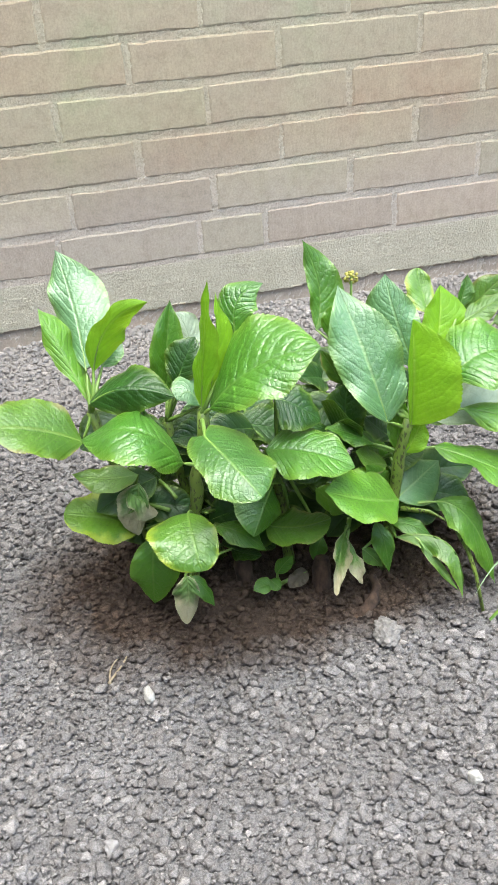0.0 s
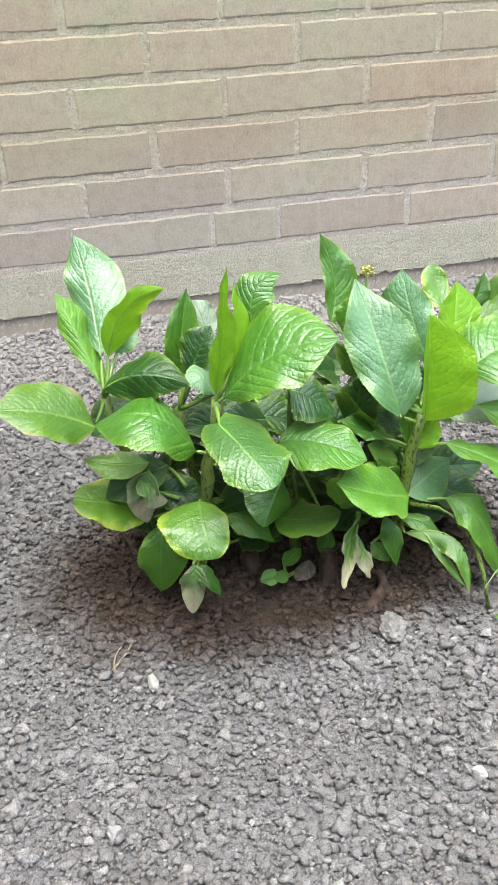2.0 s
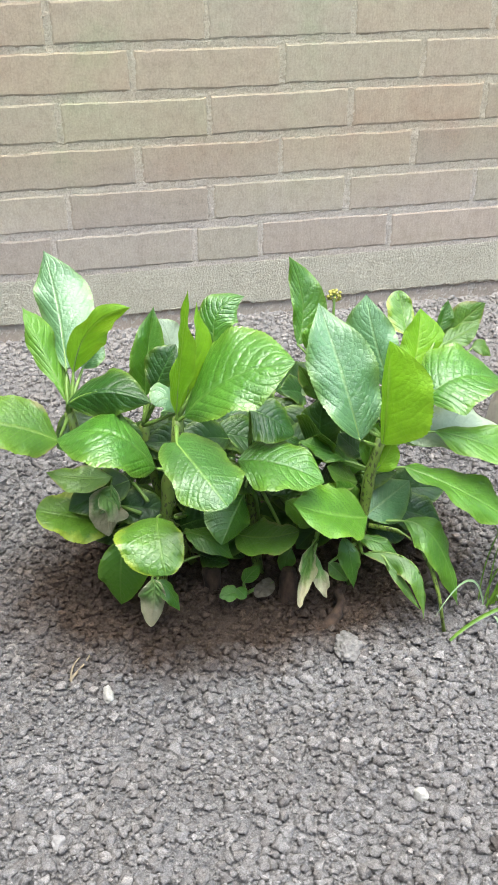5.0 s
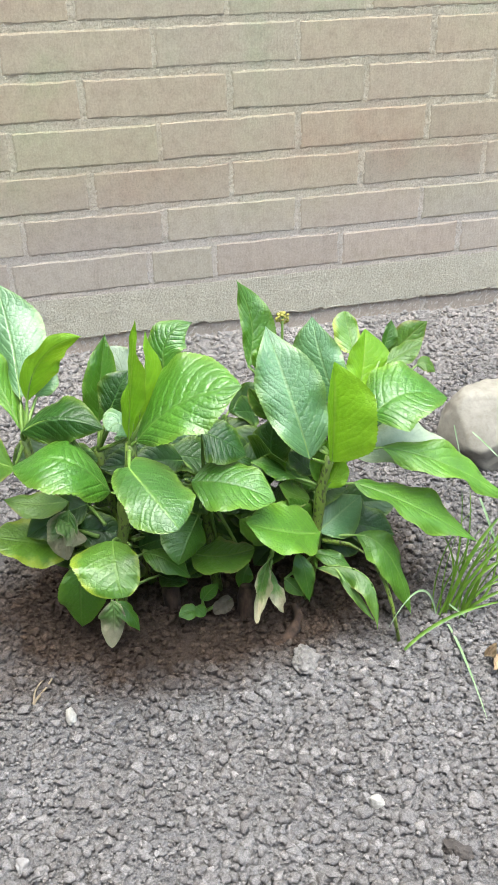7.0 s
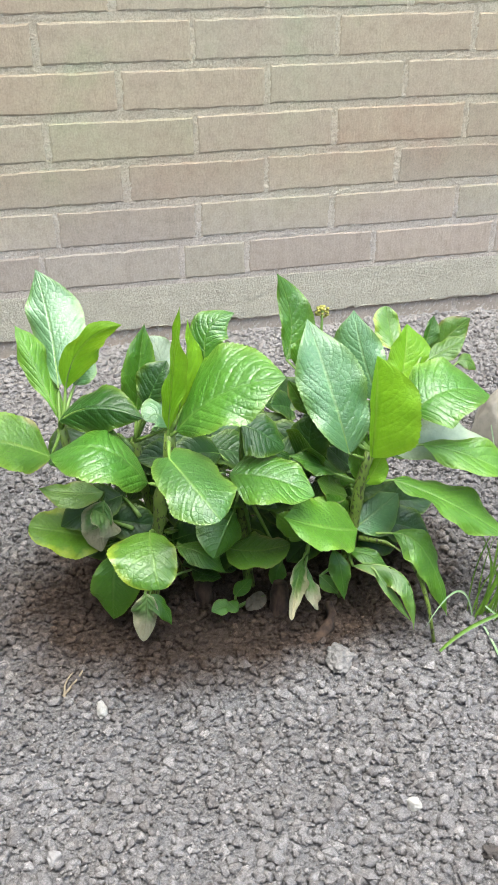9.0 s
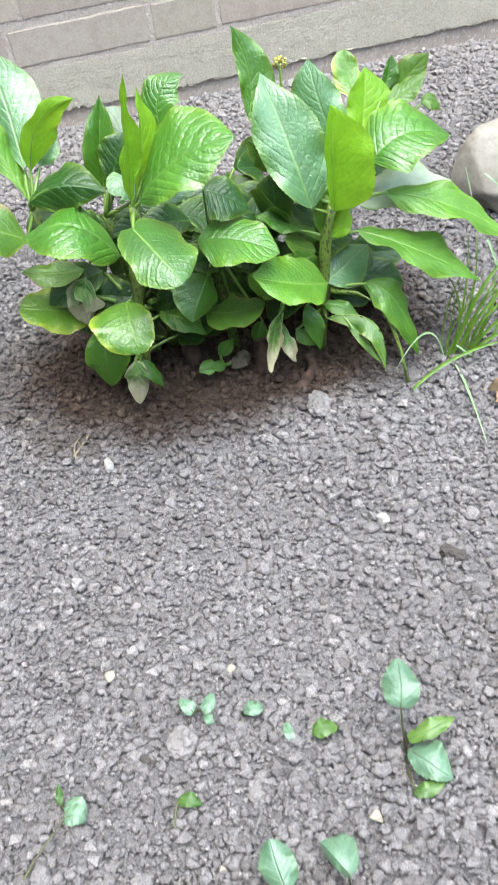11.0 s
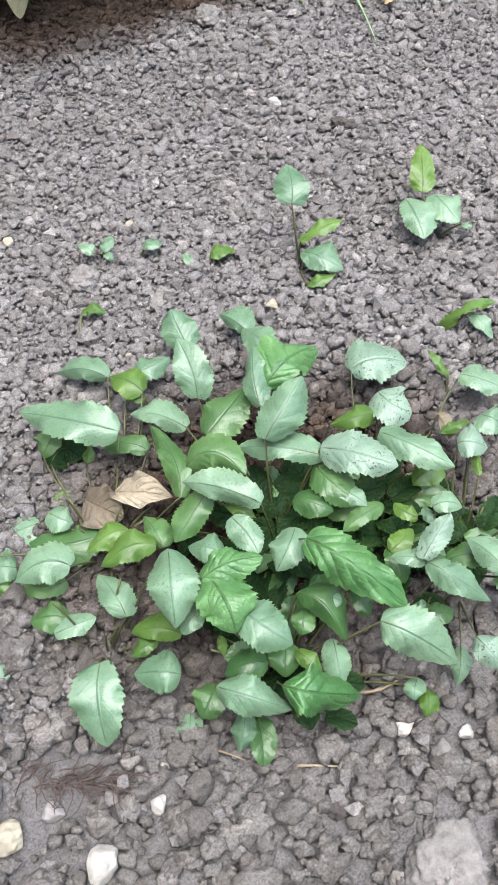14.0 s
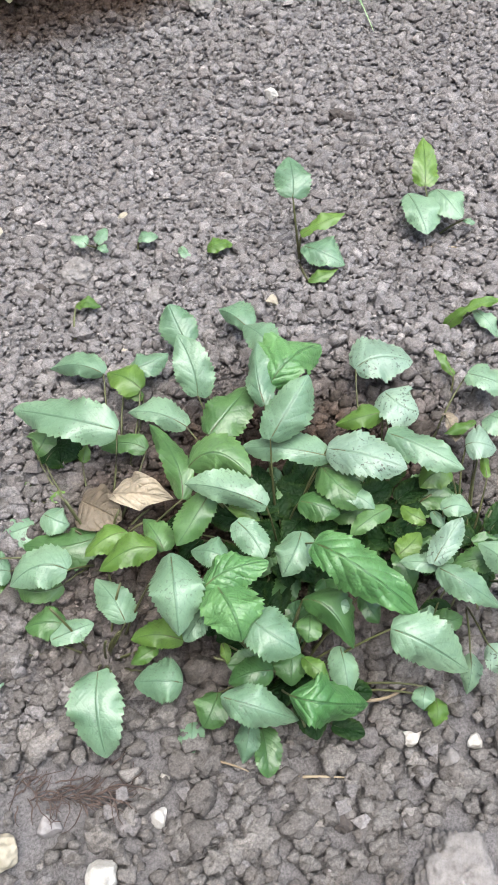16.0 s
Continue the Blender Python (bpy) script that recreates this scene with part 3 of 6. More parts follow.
def clod_shape(seed, subdivisions, rough=0.34):
    bm = bmesh.new()
    if subdivisions:
        bmesh.ops.create_icosphere(bm, subdivisions=subdivisions, radius=1.0)
    else:
        # a small eight-sided grain
        tips = [bm.verts.new(p) for p in ((1.1, 0.2, 0), (-1, 0.1, 0.2), (0.1, 1.1, 0.1), (0, -1, -0.2), (0.2, 0, 1.1), (0, 0.2, -1.1))]
        for i, j in ((0, 2), (2, 1), (1, 3), (3, 0)):
            bm.faces.new((tips[i], tips[j], tips[4]))
            bm.faces.new((tips[j], tips[i], tips[5]))
        bm.verts.index_update()
    o = Vector((seed * 7.3, seed * 3.1, seed))
    for v in bm.verts:
        v.co *= 1 + rough * noise.noise(v.co * 1.1 + o) * 1.5 + rough * 0.8 * noise.noise(v.co * 2.6 + o) + rough * 0.6 * noise.noise(v.co * 5.5 + o) + rough * 0.45 * noise.noise(v.co * 10 + o) + rough * 0.25 * noise.noise(v.co * 19 + o)
    # broken faces
    for k in range(6):
        way = Vector((noise.noise(o + Vector((k * 3.7, 0, 1))), noise.noise(o + Vector((0, k * 2.9, 7))), noise.noise(o + Vector((5, 1, k * 4.3))))).normalized()
        depth = 0.62 + 0.25 * abs(noise.noise(o + Vector((k, k, k * 1.7))))
        for v in bm.verts:
            over = v.co.dot(way) - depth
            if over > 0:
                v.co -= way * over * 0.55
    bm.verts.ensure_lookup_table()
    verts = np.array([v.co[:] for v in bm.verts])
    faces = np.array([[v.index for v in f.verts] for f in bm.faces])
    bm.free()
    return verts, faces


def random_turns(count, r):
    qn = r.normal(size=(count, 4))
    w, x, y, z = (qn / np.linalg.norm(qn, axis=1, keepdims=True)).T
    return np.stack([1 - 2 * (y * y + z * z), 2 * (x * y - z * w), 2 * (x * z + y * w),
                     2 * (x * y + z * w), 1 - 2 * (x * x + z * z), 2 * (y * z - x * w),
                     2 * (x * z - y * w), 2 * (y * z + x * w), 1 - 2 * (x * x + y * y)], -1).reshape(-1, 3, 3)


# bare spots where larger stones lie
CLEAR = ((-0.334, -1.533, 0.010), (-0.380, -1.500, 0.010), (-0.295, -1.515, 0.005), (-0.155, -1.600, 0.022), (0.017, -0.910, 0.005),
         (-0.352, -1.480, 0.014), (-0.330, -1.488, 0.013), (-0.145, -1.528, 0.005), (-0.111, -1.543, 0.005), (-0.354, -1.497, 0.005), (-0.247, -0.728, 0.006), (0.008, -0.727, 0.010))


def scatter(name, label, count, lo, hi, power, subdivisions, sink, seed, material, far=0.0, rough=0.34, wide=False, near=-1.74):
    r = np.random.default_rng(seed)
    vs, fs, total = [], [], 0
    shapes = [clod_shape(seed * 20 + k, subdivisions, rough) for k in range(10)]
    for shape_v, shape_f in shapes:
        k = count // 10
        size = lo + (hi - lo) * r.random(k) ** power
        y = r.uniform(near, min(far, -0.005), k)
        x = -0.50 + r.random(k) * (1.24 + 0.44 * y)
        if wide:
            x, y = r.uniform(-1.6, 1.9, k), r.uniform(-2.8, -0.01, k)
        keep = np.ones(k, bool)
        for px, py, pr in CLEAR:
            keep &= (x - px) ** 2 + (y - py) ** 2 > (pr + 0.7 * size) ** 2
        size, x, y = size[keep], x[keep], y[keep]
        k = len(x)
        z = ground_height(x, y) + size * (0.55 - sink) + 0.0022 + 0.0030 * np.clip((-1.05 - y) / 0.3, 0, 1)
        turn = random_turns(k, r)
        flat = np.stack([np.ones(k), r.uniform(0.75, 1.0, k), r.uniform(0.66, 1.0, k)], -1)
        v = np.einsum("kij,vj->kvi", turn, shape_v) * (flat * size[:, None])[:, None, :]
        v += np.stack([x, y, z], -1)[:, None, :]
        f = shape_f[None] + (np.arange(k) * len(shape_v))[:, None, None] + total
        vs.append(v.reshape(-1, 3))
        fs.append(f.reshape(-1, 3))
        total += k * len(shape_v)
    v, f = np.concatenate(vs), np.concatenate(fs)
    me = bpy.data.meshes.new(name)
    me.vertices.add(len(v))
    me.vertices.foreach_set("co", v.astype(np.float32).ravel())
    me.loops.add(f.size)
    me.loops.foreach_set("vertex_index", f.astype(np.int32).ravel())
    me.polygons.add(len(f))
    me.polygons.foreach_set("loop_start", np.arange(0, f.size, 3, dtype=np.int32))
    me.polygons.foreach_set("use_smooth", np.full(len(f), subdivisions > 1))
    me.materials.append(material)
    me.update(calc_edges=True)
    tagged(new(name, me), label, "soil crumbs", kind="stuff")


scatter("soil_clods", "rough grey clods of dry soil near the small plants", 900, 0.0052, 0.0115, 2.4, 3, 0.30, 9, CLOD, -1.34, 0.50)
scatter("near_soil_crumbs", "rough grey lumps of dry soil near the small plants", 4600, 0.0024, 0.0060, 1.5, 2, 0.12, 12, CLOD, -1.30, 0.58)
scatter("outer_soil_crumbs", "loose grey crumbs of soil further out on the bed", 10000, 0.0030, 0.0085, 1.6, 0, 0.10, 15, CRUMB, rough=0.45, wide=True)
scatter("large_soil_crumbs", "rough grey lumps of dry soil on the bed", 800, 0.0048, 0.0085, 2.0, 3, 0.25, 7, CRUMB, rough=0.42)
scatter("soil_crumbs", "loose grey crumbs of dry soil lying on the bed", 19000, 0.0024, 0.0058, 1.8, 2, 0.20, 3, CRUMB, rough=0.58, near=-1.40)
scatter("fine_soil_crumbs", "fine grey grains of dry soil between larger crumbs", 60000, 0.0014, 0.0030, 1.1, 0, -0.10, 5, CRUMB, rough=0.4, near=-1.45)


# ---- wall ----
PITCH, COURSE, JOINT = 0.227, 0.0668, 0.0105
ROW_E = 0.293
wall = tagged(new("wall_north"), "old brick wall with beige wash and rough pale mortar", "brick wall", kind="structure")


def slab(name, x0, x1, y0, y1, z0, z1, material, parent, step=0.01, rough=0.0016, label="", fine=None, lean=0.0, ragged=0.0):
    """A block whose front face is a slightly uneven sheet."""
    fx0, fx1, fz0, fz1 = fine or (x0, x1, z0, z1)
    xs = np.unique(np.concatenate([[x0, x1], np.arange(fx0, fx1, step)]))
    zs = np.unique(np.concatenate([[z0, z1], np.arange(fz0, fz1, step)]))
    r = np.random.default_rng(11)
    verts = [(x, y0 - lean * (z1 - z) / (z1 - z0) - (rough * (0.7 + max(-1.0, min(1.0, r.normal()))) if fx0 < x < fx1 and fz0 < z < fz1 else 0), z + (ragged * noise.noise(Vector((x * 31, 0, 4))) + ragged * noise.noise(Vector((x * 130, 0, 9))) if z == z0 else 0)) for x in xs for z in zs]
    k = len(zs)
    faces = [(i * k + j, (i + 1) * k + j, (i + 1) * k + j + 1, i * k + j + 1) for i in range(len(xs) - 1) for j in range(k - 1)]
    o = len(verts)
    verts += [(x0, y0, z0), (x1, y0, z0), (x1, y1, z0), (x0, y1, z0), (x0, y0, z1), (x1, y0, z1), (x1, y1, z1), (x0, y1, z1)]
    faces += [(o, o + 3, o + 2, o + 1), (o + 4, o + 5, o + 6, o + 7), (o + 1, o + 2, o + 6, o + 5), (o + 2, o + 3, o + 7, o + 6), (o + 3, o, o + 4, o + 7)]
    ob = new(name, mesh_of(name, verts, faces, material))
    ob.parent = parent
    return tagged(ob, label)


slab("mortar_core", -4.0, 5.6, 0.0016, 0.23, -0.2, 2.6, MORTAR, wall, 0.004, 0.0006, "rough sandy mortar bed", (-0.75, 1.1, 0.0, 0.85))


def brick_mesh(length, height, seed):
    """Brick with worn, uneven arrises; the front faces -y."""
    r = np.random.default_rng(seed)
    bm = bmesh.new()
    nx_, nz_ = 26, 7

    def ring(y, inset, jitter):
        pts = []
        for i in range(nx_ + 1):
            pts.append((i / nx_, 0.0))
        for j in range(1, nz_ + 1):
            pts.append((1.0, j / nz_))
        for i in range(nx_ - 1, -1, -1):
            pts.append((i / nx_, 1.0))
        for j in range(nz_ - 1, 0, -1):
            pts.append((0.0, j / nz_))
        out = []
        for u, v in pts:
            wear = 0.0026 * noise.noise(Vector((u * 3.2 + seed * 3, v * 2, 0))) + 0.0012 * noise.noise(Vector((u * 11 + seed, v * 7, 5)))
            cut = inset * (1 + 0.8 * noise.noise(Vector((u * 6 + seed, v * 4, 8))))
            x = (u - 0.5) * (length - 2 * cut + wear) + r.normal(0, jitter)
            z = (v - 0.5) * (height - 2 * cut + 1.4 * wear) + r.normal(0, jitter)
            out.append(bm.verts.new((x, y, z)))
        return out

    a, b = ring(0.0, 0.0030, 0.0004), ring(0.0010, 0.0, 0.0003)
    c = ring(0.02, 0.0, 0.0)
    for p, s in ((a, b), (b, c)):
        for i in range(len(p)):
            j = (i + 1) % len(p)
            bm.faces.new((p[j], p[i], s[i], s[j]))
    bm.faces.new(a)
    bmesh.ops.recalc_face_normals(bm, faces=bm.faces)
    me = bpy.data.meshes.new("brick")
    bm.to_mesh(me)
    bm.free()
    me.materials.append(BRICK)
    return me


STRETCHERS = [brick_mesh(PITCH - 0.8 * JOINT, COURSE - JOINT, k) for k in range(7)]
HEADER = brick_mesh(0.113 - JOINT, COURSE - JOINT, 20)
turn_rng = random.Random(8)


def lay_brick(x, z, me, back=0.0):
    ob = new("brick", me)
    ob.parent = wall
    flip = turn_rng.random() < 0.5
    ob.location = (x + turn_rng.uniform(-0.002, 0.002), back + turn_rng.uniform(0.0, 0.0004), z + turn_rng.uniform(-0.0015, 0.0015))
    ob.rotation_euler = (0, radians((180 if flip else 0) + turn_rng.uniform(-0.4, 0.4)), 0)


for course in range(-3, 9):
    z = ROW_E + course * COURSE
    if course in (-1,):
        # the course with one half brick
        for joint in (-0.939, -0.712, -0.485, -0.258):
            lay_brick(joint + PITCH / 2, z, STRETCHERS[turn_rng.randrange(7)])
        lay_brick(0.0235, z, HEADER)
        for k in range(5):
            lay_brick(0.080 + PITCH * (k + 0.5), z, STRETCHERS[turn_rng.randrange(7)])
        continue
    shift = {-2: -0.090, -3: 0.02}.get(course, 0.0 if course % 2 == 0 else -PITCH / 2)
    for k in range(-4, 5):
        lay_brick(shift + PITCH * (k + 0.5), z, STRETCHERS[turn_rng.randrange(7)], 0.0006 if course < -1 else 0.0)

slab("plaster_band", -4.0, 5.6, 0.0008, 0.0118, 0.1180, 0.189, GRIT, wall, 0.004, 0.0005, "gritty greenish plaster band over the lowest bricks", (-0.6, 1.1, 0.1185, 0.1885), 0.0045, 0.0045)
slab("footing", -4.0, 5.6, 0.0035, 0.0108, -0.2, 0.1235, FOOTING, wall, 0.012, 0.0007, "smooth grey-brown cement footing strip", (-0.6, 1.1, 0.0, 0.1225))

# plainer courses further along and higher up
far_v, far_f = [], []
for course in range(-3, 34):
    z = ROW_E + course * COURSE
    for k in range(-9, 12):
        x = (0.0 if course % 2 == 0 else -PITCH / 2) + PITCH * (k + 0.5)
        if course < 9 and -1.02 < x < 1.13:
            continue
        if not -1.95 < x < 2.4 or z > 2.53:
            continue
        hx, hz, o = (PITCH - JOINT) / 2, (COURSE - JOINT) / 2, len(far_v)
        far_v += [(x - hx + 0.003, -0.0002, z - hz + 0.003), (x + hx - 0.003, -0.0002, z - hz + 0.003), (x + hx - 0.003, -0.0002, z + hz - 0.003), (x - hx + 0.003, -0.0002, z + hz - 0.003),
                  (x - hx, 0.004, z - hz), (x + hx, 0.004, z - hz), (x + hx, 0.004, z + hz), (x - hx, 0.004, z + hz)]
        far_f += [(o, o + 1, o + 2, o + 3)] + [(o + (i + 1) % 4, o + i, o + 4 + i, o + 4 + (i + 1) % 4) for i in range(4)]
far_bricks = new("brick_courses", mesh_of("brick_courses", far_v, far_f, BRICK, smooth=False))
far_bricks.parent = wall
tagged(far_bricks, "upper and outer brick courses of the washed wall", kind="stuff")

# unseen plain walls behind and beside the bed, added to block low sky light
PLAIN = mortar_material("light_block_wall", (0.11, 0.11, 0.11), (0.15, 0.15, 0.15))
slab("wall_south", -4.2, 5.6, -4.4, -4.2, -0.2, 2.4, PLAIN, None, 0.5, 0.0)
slab("wall_west", -2.2, -2.0, -4.2, 0.0, -0.2, 2.6, PLAIN, None, 0.5, 0.0)
slab("wall_east", 5.6, 5.8, -4.2, 0.0, -0.2, 2.2, PLAIN, None, 0.5, 0.0)
for name_ in ("wall_south", "wall_west", "wall_east"):
    tagged(bpy.data.objects[name_], "unseen plain wall added to block low sky light", "wall", kind="structure")


# ---- hydrangea ----
NODE_A = Vector((-0.251, -0.590, 0.262))
NODE_B = Vector((-0.164, -0.645, 0.200))
NODE_C = Vector((-0.178, -0.580, 0.231))
NODE_D = Vector((-0.149, -0.645, 0.272))
NODE_E = Vector((-0.072, -0.610, 0.182))
NODE_F = Vector((-0.170, -0.640, 0.150))
NODE_G = Vector((-0.084, -0.640, 0.034))
NODE_H = Vector((0.047, -0.655, 0.192))
NODE_J = Vector((-0.227, -0.585, 0.148))
NODE_I = Vector((-0.008, -0.655, 0.118))
bush = thing("hydrangea_bush", (-0.08, -0.64, ground_at(-0.08, -0.64)), "leafy green hydrangea bush growing from bare soil beside the wall", "shrub")
leaf_rng = np.random.default_rng(21)
PUCKERED = {PUCKER: 0.012, WILTED: 0.05, DRY: 0.06, FRESH: 0.005, DEEP_SHADED: 0.008, AGED: 0.007}


def on_axis(p, low, high):
    """The point of a stem a little below p's height."""
    f = max(0.0, min(1.0, (p[2] - 0.012 - low.z) / (high.z - low.z)))
    return low.lerp(high, f)


def root_on_stem(base, node_):
    if node_ is NODE_H:
        return on_axis(base, Vector((0.043, -0.645, 0.090)), NODE_H + Vector((0.009, 0, 0.035)))
    if node_ is NODE_B or node_ is NODE_D:
        return on_axis(base, NODE_B, NODE_D)
    if node_ is NODE_F:
        return on_axis(base, Vector((-0.180, -0.628, 0.07)), NODE_F)
    return node_


def hydrangea_leaf(base, mid, tip, left, right, material, stem_node):
    withered = material in (WILTED, DRY)
    rounded = material in (YELLOWED, HEARTLEAF)
    me = leaf_mesh(base, mid, tip, left, right, material, root_on_stem(base, stem_node), PETIOLE, 0.0017, bush.location,
                   pucker=PUCKERED.get(material, 0.003), wavy=0.12 if withered else 0.05, teeth=38, tooth=0.05, n=60 if material is DEEP_SHADED else 96, rng=leaf_rng,
                   heart=0.9 if material is HEARTLEAF else 0.0, full=0.42 if rounded else 0.54, sharp=0.05 if rounded else 0.10 if withered else 0.60, taper=0.0 if rounded else 0.30)
    ob = add_leaf("leaf", me, bush)
    label = {WILTED: "limp withered grey-green leaf", DRY: "curled brown dry leaf", YELLOWED: "yellowing leaf", AGED: "aging leaf with brown blotches"}.get(material)
    if label:
        tagged(ob, label)


def stem(points, r0, r1, material, name="stem", label=""):
    radii = [r0 + (r1 - r0) * i / (len(points) - 1) for i in range(len(points))]
    radii = [r * (1.18 if i % 3 == 0 else 1.0) for i, r in enumerate(radii)]
    tagged(tube(name, points, radii, material, bush, 9), label)


def foot(x, y):
    return Vector((x, y, ground_at(x, y) - 0.01))


stem(curve_points(foot(-0.185, -0.62), NODE_F, (0.004, 0, 0), 4) + curve_points(NODE_F, NODE_B, (0.003, 0, 0), 3)[1:] + curve_points(NODE_B, NODE_D, (0.004, 0, 0), 3)[1:], 0.0072, 0.0055, STEM)
stem(curve_points(foot(-0.15, -0.57), NODE_A, (-0.02, 0, 0), 6), 0.0065, 0.0045, STEM)
stem(curve_points(foot(-0.19, -0.58), NODE_J, (-0.006, 0, 0), 6), 0.0055, 0.0035, STEM)
stem(curve_points(foot(-0.13, -0.57), NODE_C, (-0.01, 0.01, 0), 6), 0.0065, 0.0045, STEM)
stem(curve_points(foot(-0.06, -0.60), NODE_E, (0, 0.01, 0), 6), 0.0065, 0.005, STEM)
stem(curve_points(foot(0.040, -0.63), Vector((0.044, -0.650, 0.129)), (0, 0, 0), 4) + curve_points(Vector((0.044, -0.650, 0.129)), NODE_H, (0, 0, 0), 3)[1:]
     + curve_points(NODE_H, NODE_H + Vector((0.009, 0, 0.035)), (0, 0, 0), 2)[1:], 0.0075, 0.0048, STEM)
stem(curve_points(foot(-0.117, -0.615), foot(-0.119, -0.612) + Vector((0, 0, 0.040)), (0, 0, 0), 4), 0.011, 0.009, BARK, "old_stump", "old brown woody stump")
stem(curve_points(foot(-0.038, -0.648), foot(-0.035, -0.64) + Vector((0, 0, 0.046)), (0, 0, 0), 4), 0.013, 0.008, BARK, "old_stump", "old brown woody stump")
stem([Vector((-0.028, -0.690, 0.004)), Vector((-0.016, -0.694, 0.015)), Vector((-0.002, -0.692, 0.019)), Vector((0.010, -0.684, 0.024)), Vector((0.016, -0.674, 0.032)), Vector((0.015, -0.662, 0.038))], 0.0075, 0.0050, BARK, "old_root", "curved brown woody root at the base")
stem([Vector(p) for p in ((0.050, -0.655, 0.118), (0.077, -0.668, 0.115), (0.096, -0.685, 0.108), (0.108, -0.700, 0.081), (0.114, -0.712, 0.053), (0.120, -0.728, 0.003))], 0.0028, 0.0020, STEM, "hanging_stalk")

hydrangea_leaf((-0.249, -0.565, 0.297), (-0.250, -0.515, 0.344), (-0.258, -0.470, 0.389), (-0.270, -0.489, 0.352), (-0.214, -0.522, 0.344), GLOSSY, NODE_A)
hydrangea_leaf((-0.250, -0.585, 0.266), (-0.270, -0.555, 0.319), (-0.284, -0.530, 0.353), (-0.285, -0.547, 0.332), (-0.256, -0.535, 0.319), BRIGHT, NODE_A)
# backlit leaf: the light through it is imitated by the paler young-leaf colour
hydrangea_leaf((-0.242, -0.575, 0.297), (-0.220, -0.575, 0.343), (-0.180, -0.572, 0.359), (-0.222, -0.573, 0.361), (-0.202, -0.559, 0.329), FRESH, NODE_A)
hydrangea_leaf((-0.233, -0.550, 0.289), (-0.222, -0.540, 0.297), (-0.209, -0.530, 0.306), (-0.231, -0.535, 0.304), (-0.212, -0.549, 0.294), GLOSSY, NODE_A)
# underside in shadow, darkened through its leaf colour
hydrangea_leaf((-0.252, -0.600, 0.276), (-0.215, -0.620, 0.297), (-0.173, -0.640, 0.289), (-0.219, -0.582, 0.299), (-0.213, -0.626, 0.269), DEEP_SHADED, NODE_A)
hydrangea_leaf((-0.175, -0.655, 0.225), (-0.214, -0.665, 0.276), (-0.265, -0.628, 0.255), (-0.229, -0.701, 0.265), (-0.203, -0.610, 0.270), PUCKER, NODE_B)
hydrangea_leaf((-0.265, -0.600, 0.236), (-0.309, -0.610, 0.266), (-0.353, -0.620, 0.280), (-0.303, -0.577, 0.280), (-0.307, -0.643, 0.253), AGED, NODE_A)
hydrangea_leaf((-0.173, -0.565, 0.257), (-0.166, -0.550, 0.295), (-0.154, -0.530, 0.341), (-0.187, -0.569, 0.295), (-0.149, -0.554, 0.307), GREEN, NODE_C)
hydrangea_leaf((-0.164, -0.575, 0.269), (-0.150, -0.570, 0.292), (-0.137, -0.560, 0.310), (-0.168, -0.563, 0.301), (-0.143, -0.584, 0.282), DEEP_SHADED, NODE_C)
hydrangea_leaf((-0.142, -0.550, 0.290), (-0.143, -0.545, 0.312), (-0.151, -0.540, 0.331), (-0.152, -0.545, 0.313), (-0.128, -0.537, 0.319), PALE, NODE_C)
hydrangea_leaf((-0.151, -0.650, 0.278), (-0.144, -0.652, 0.337), (-0.133, -0.645, 0.400), (-0.148, -0.638, 0.337), (-0.133, -0.659, 0.350), FRESH, NODE_D)
hydrangea_leaf((-0.146, -0.640, 0.274), (-0.129, -0.630, 0.320), (-0.121, -0.610, 0.374), (-0.133, -0.631, 0.329), (-0.108, -0.610, 0.325), FRESH, NODE_D)
hydrangea_leaf((-0.105, -0.615, 0.320), (-0.100, -0.603, 0.358), (-0.072, -0.597, 0.370), (-0.112, -0.586, 0.359), (-0.084, -0.612, 0.350), PUCKER, NODE_D)
hydrangea_leaf((-0.144, -0.655, 0.279), (-0.103, -0.675, 0.324), (-0.048, -0.697, 0.344), (-0.089, -0.622, 0.346), (-0.093, -0.715, 0.316), PUCKER, NODE_D)
hydrangea_leaf((-0.143, -0.630, 0.261), (-0.109, -0.625, 0.262), (-0.078, -0.620, 0.259), (-0.112, -0.614, 0.265), (-0.111, -0.633, 0.260), GLOSSY, NODE_D)
hydrangea_leaf((-0.157, -0.695, 0.275), (-0.142, -0.745, 0.271), (-0.126, -0.775, 0.255), (-0.171, -0.742, 0.264), (-0.109, -0.712, 0.263), HEARTLEAF, NODE_D)
hydrangea_leaf((-0.093, -0.655, 0.222), (-0.055, -0.672, 0.223), (-0.014, -0.689, 0.206), (-0.041, -0.639, 0.230), (-0.071, -0.706, 0.217), PUCKER, NODE_E)
hydrangea_leaf((-0.086, -0.640, 0.168), (-0.101, -0.660, 0.155), (-0.116, -0.675, 0.136), (-0.129, -0.652, 0.169), (-0.079, -0.646, 0.147), GREEN, NODE_E)
hydrangea_leaf((-0.095, -0.640, 0.120), (-0.064, -0.655, 0.121), (-0.030, -0.660, 0.128), (-0.050, -0.620, 0.115), (-0.079, -0.686, 0.122), AGED, NODE_E)
hydrangea_leaf((-0.147, -0.630, 0.124), (-0.125, -0.650, 0.125), (-0.101, -0.660, 0.103), (-0.115, -0.630, 0.123), (-0.131, -0.662, 0.119), GREEN, NODE_F)
hydrangea_leaf((-0.131, -0.620, 0.082), (-0.117, -0.630, 0.080), (-0.102, -0.640, 0.080), (-0.114, -0.619, 0.083), (-0.122, -0.647, 0.082), DEEP_SHADED, NODE_F)
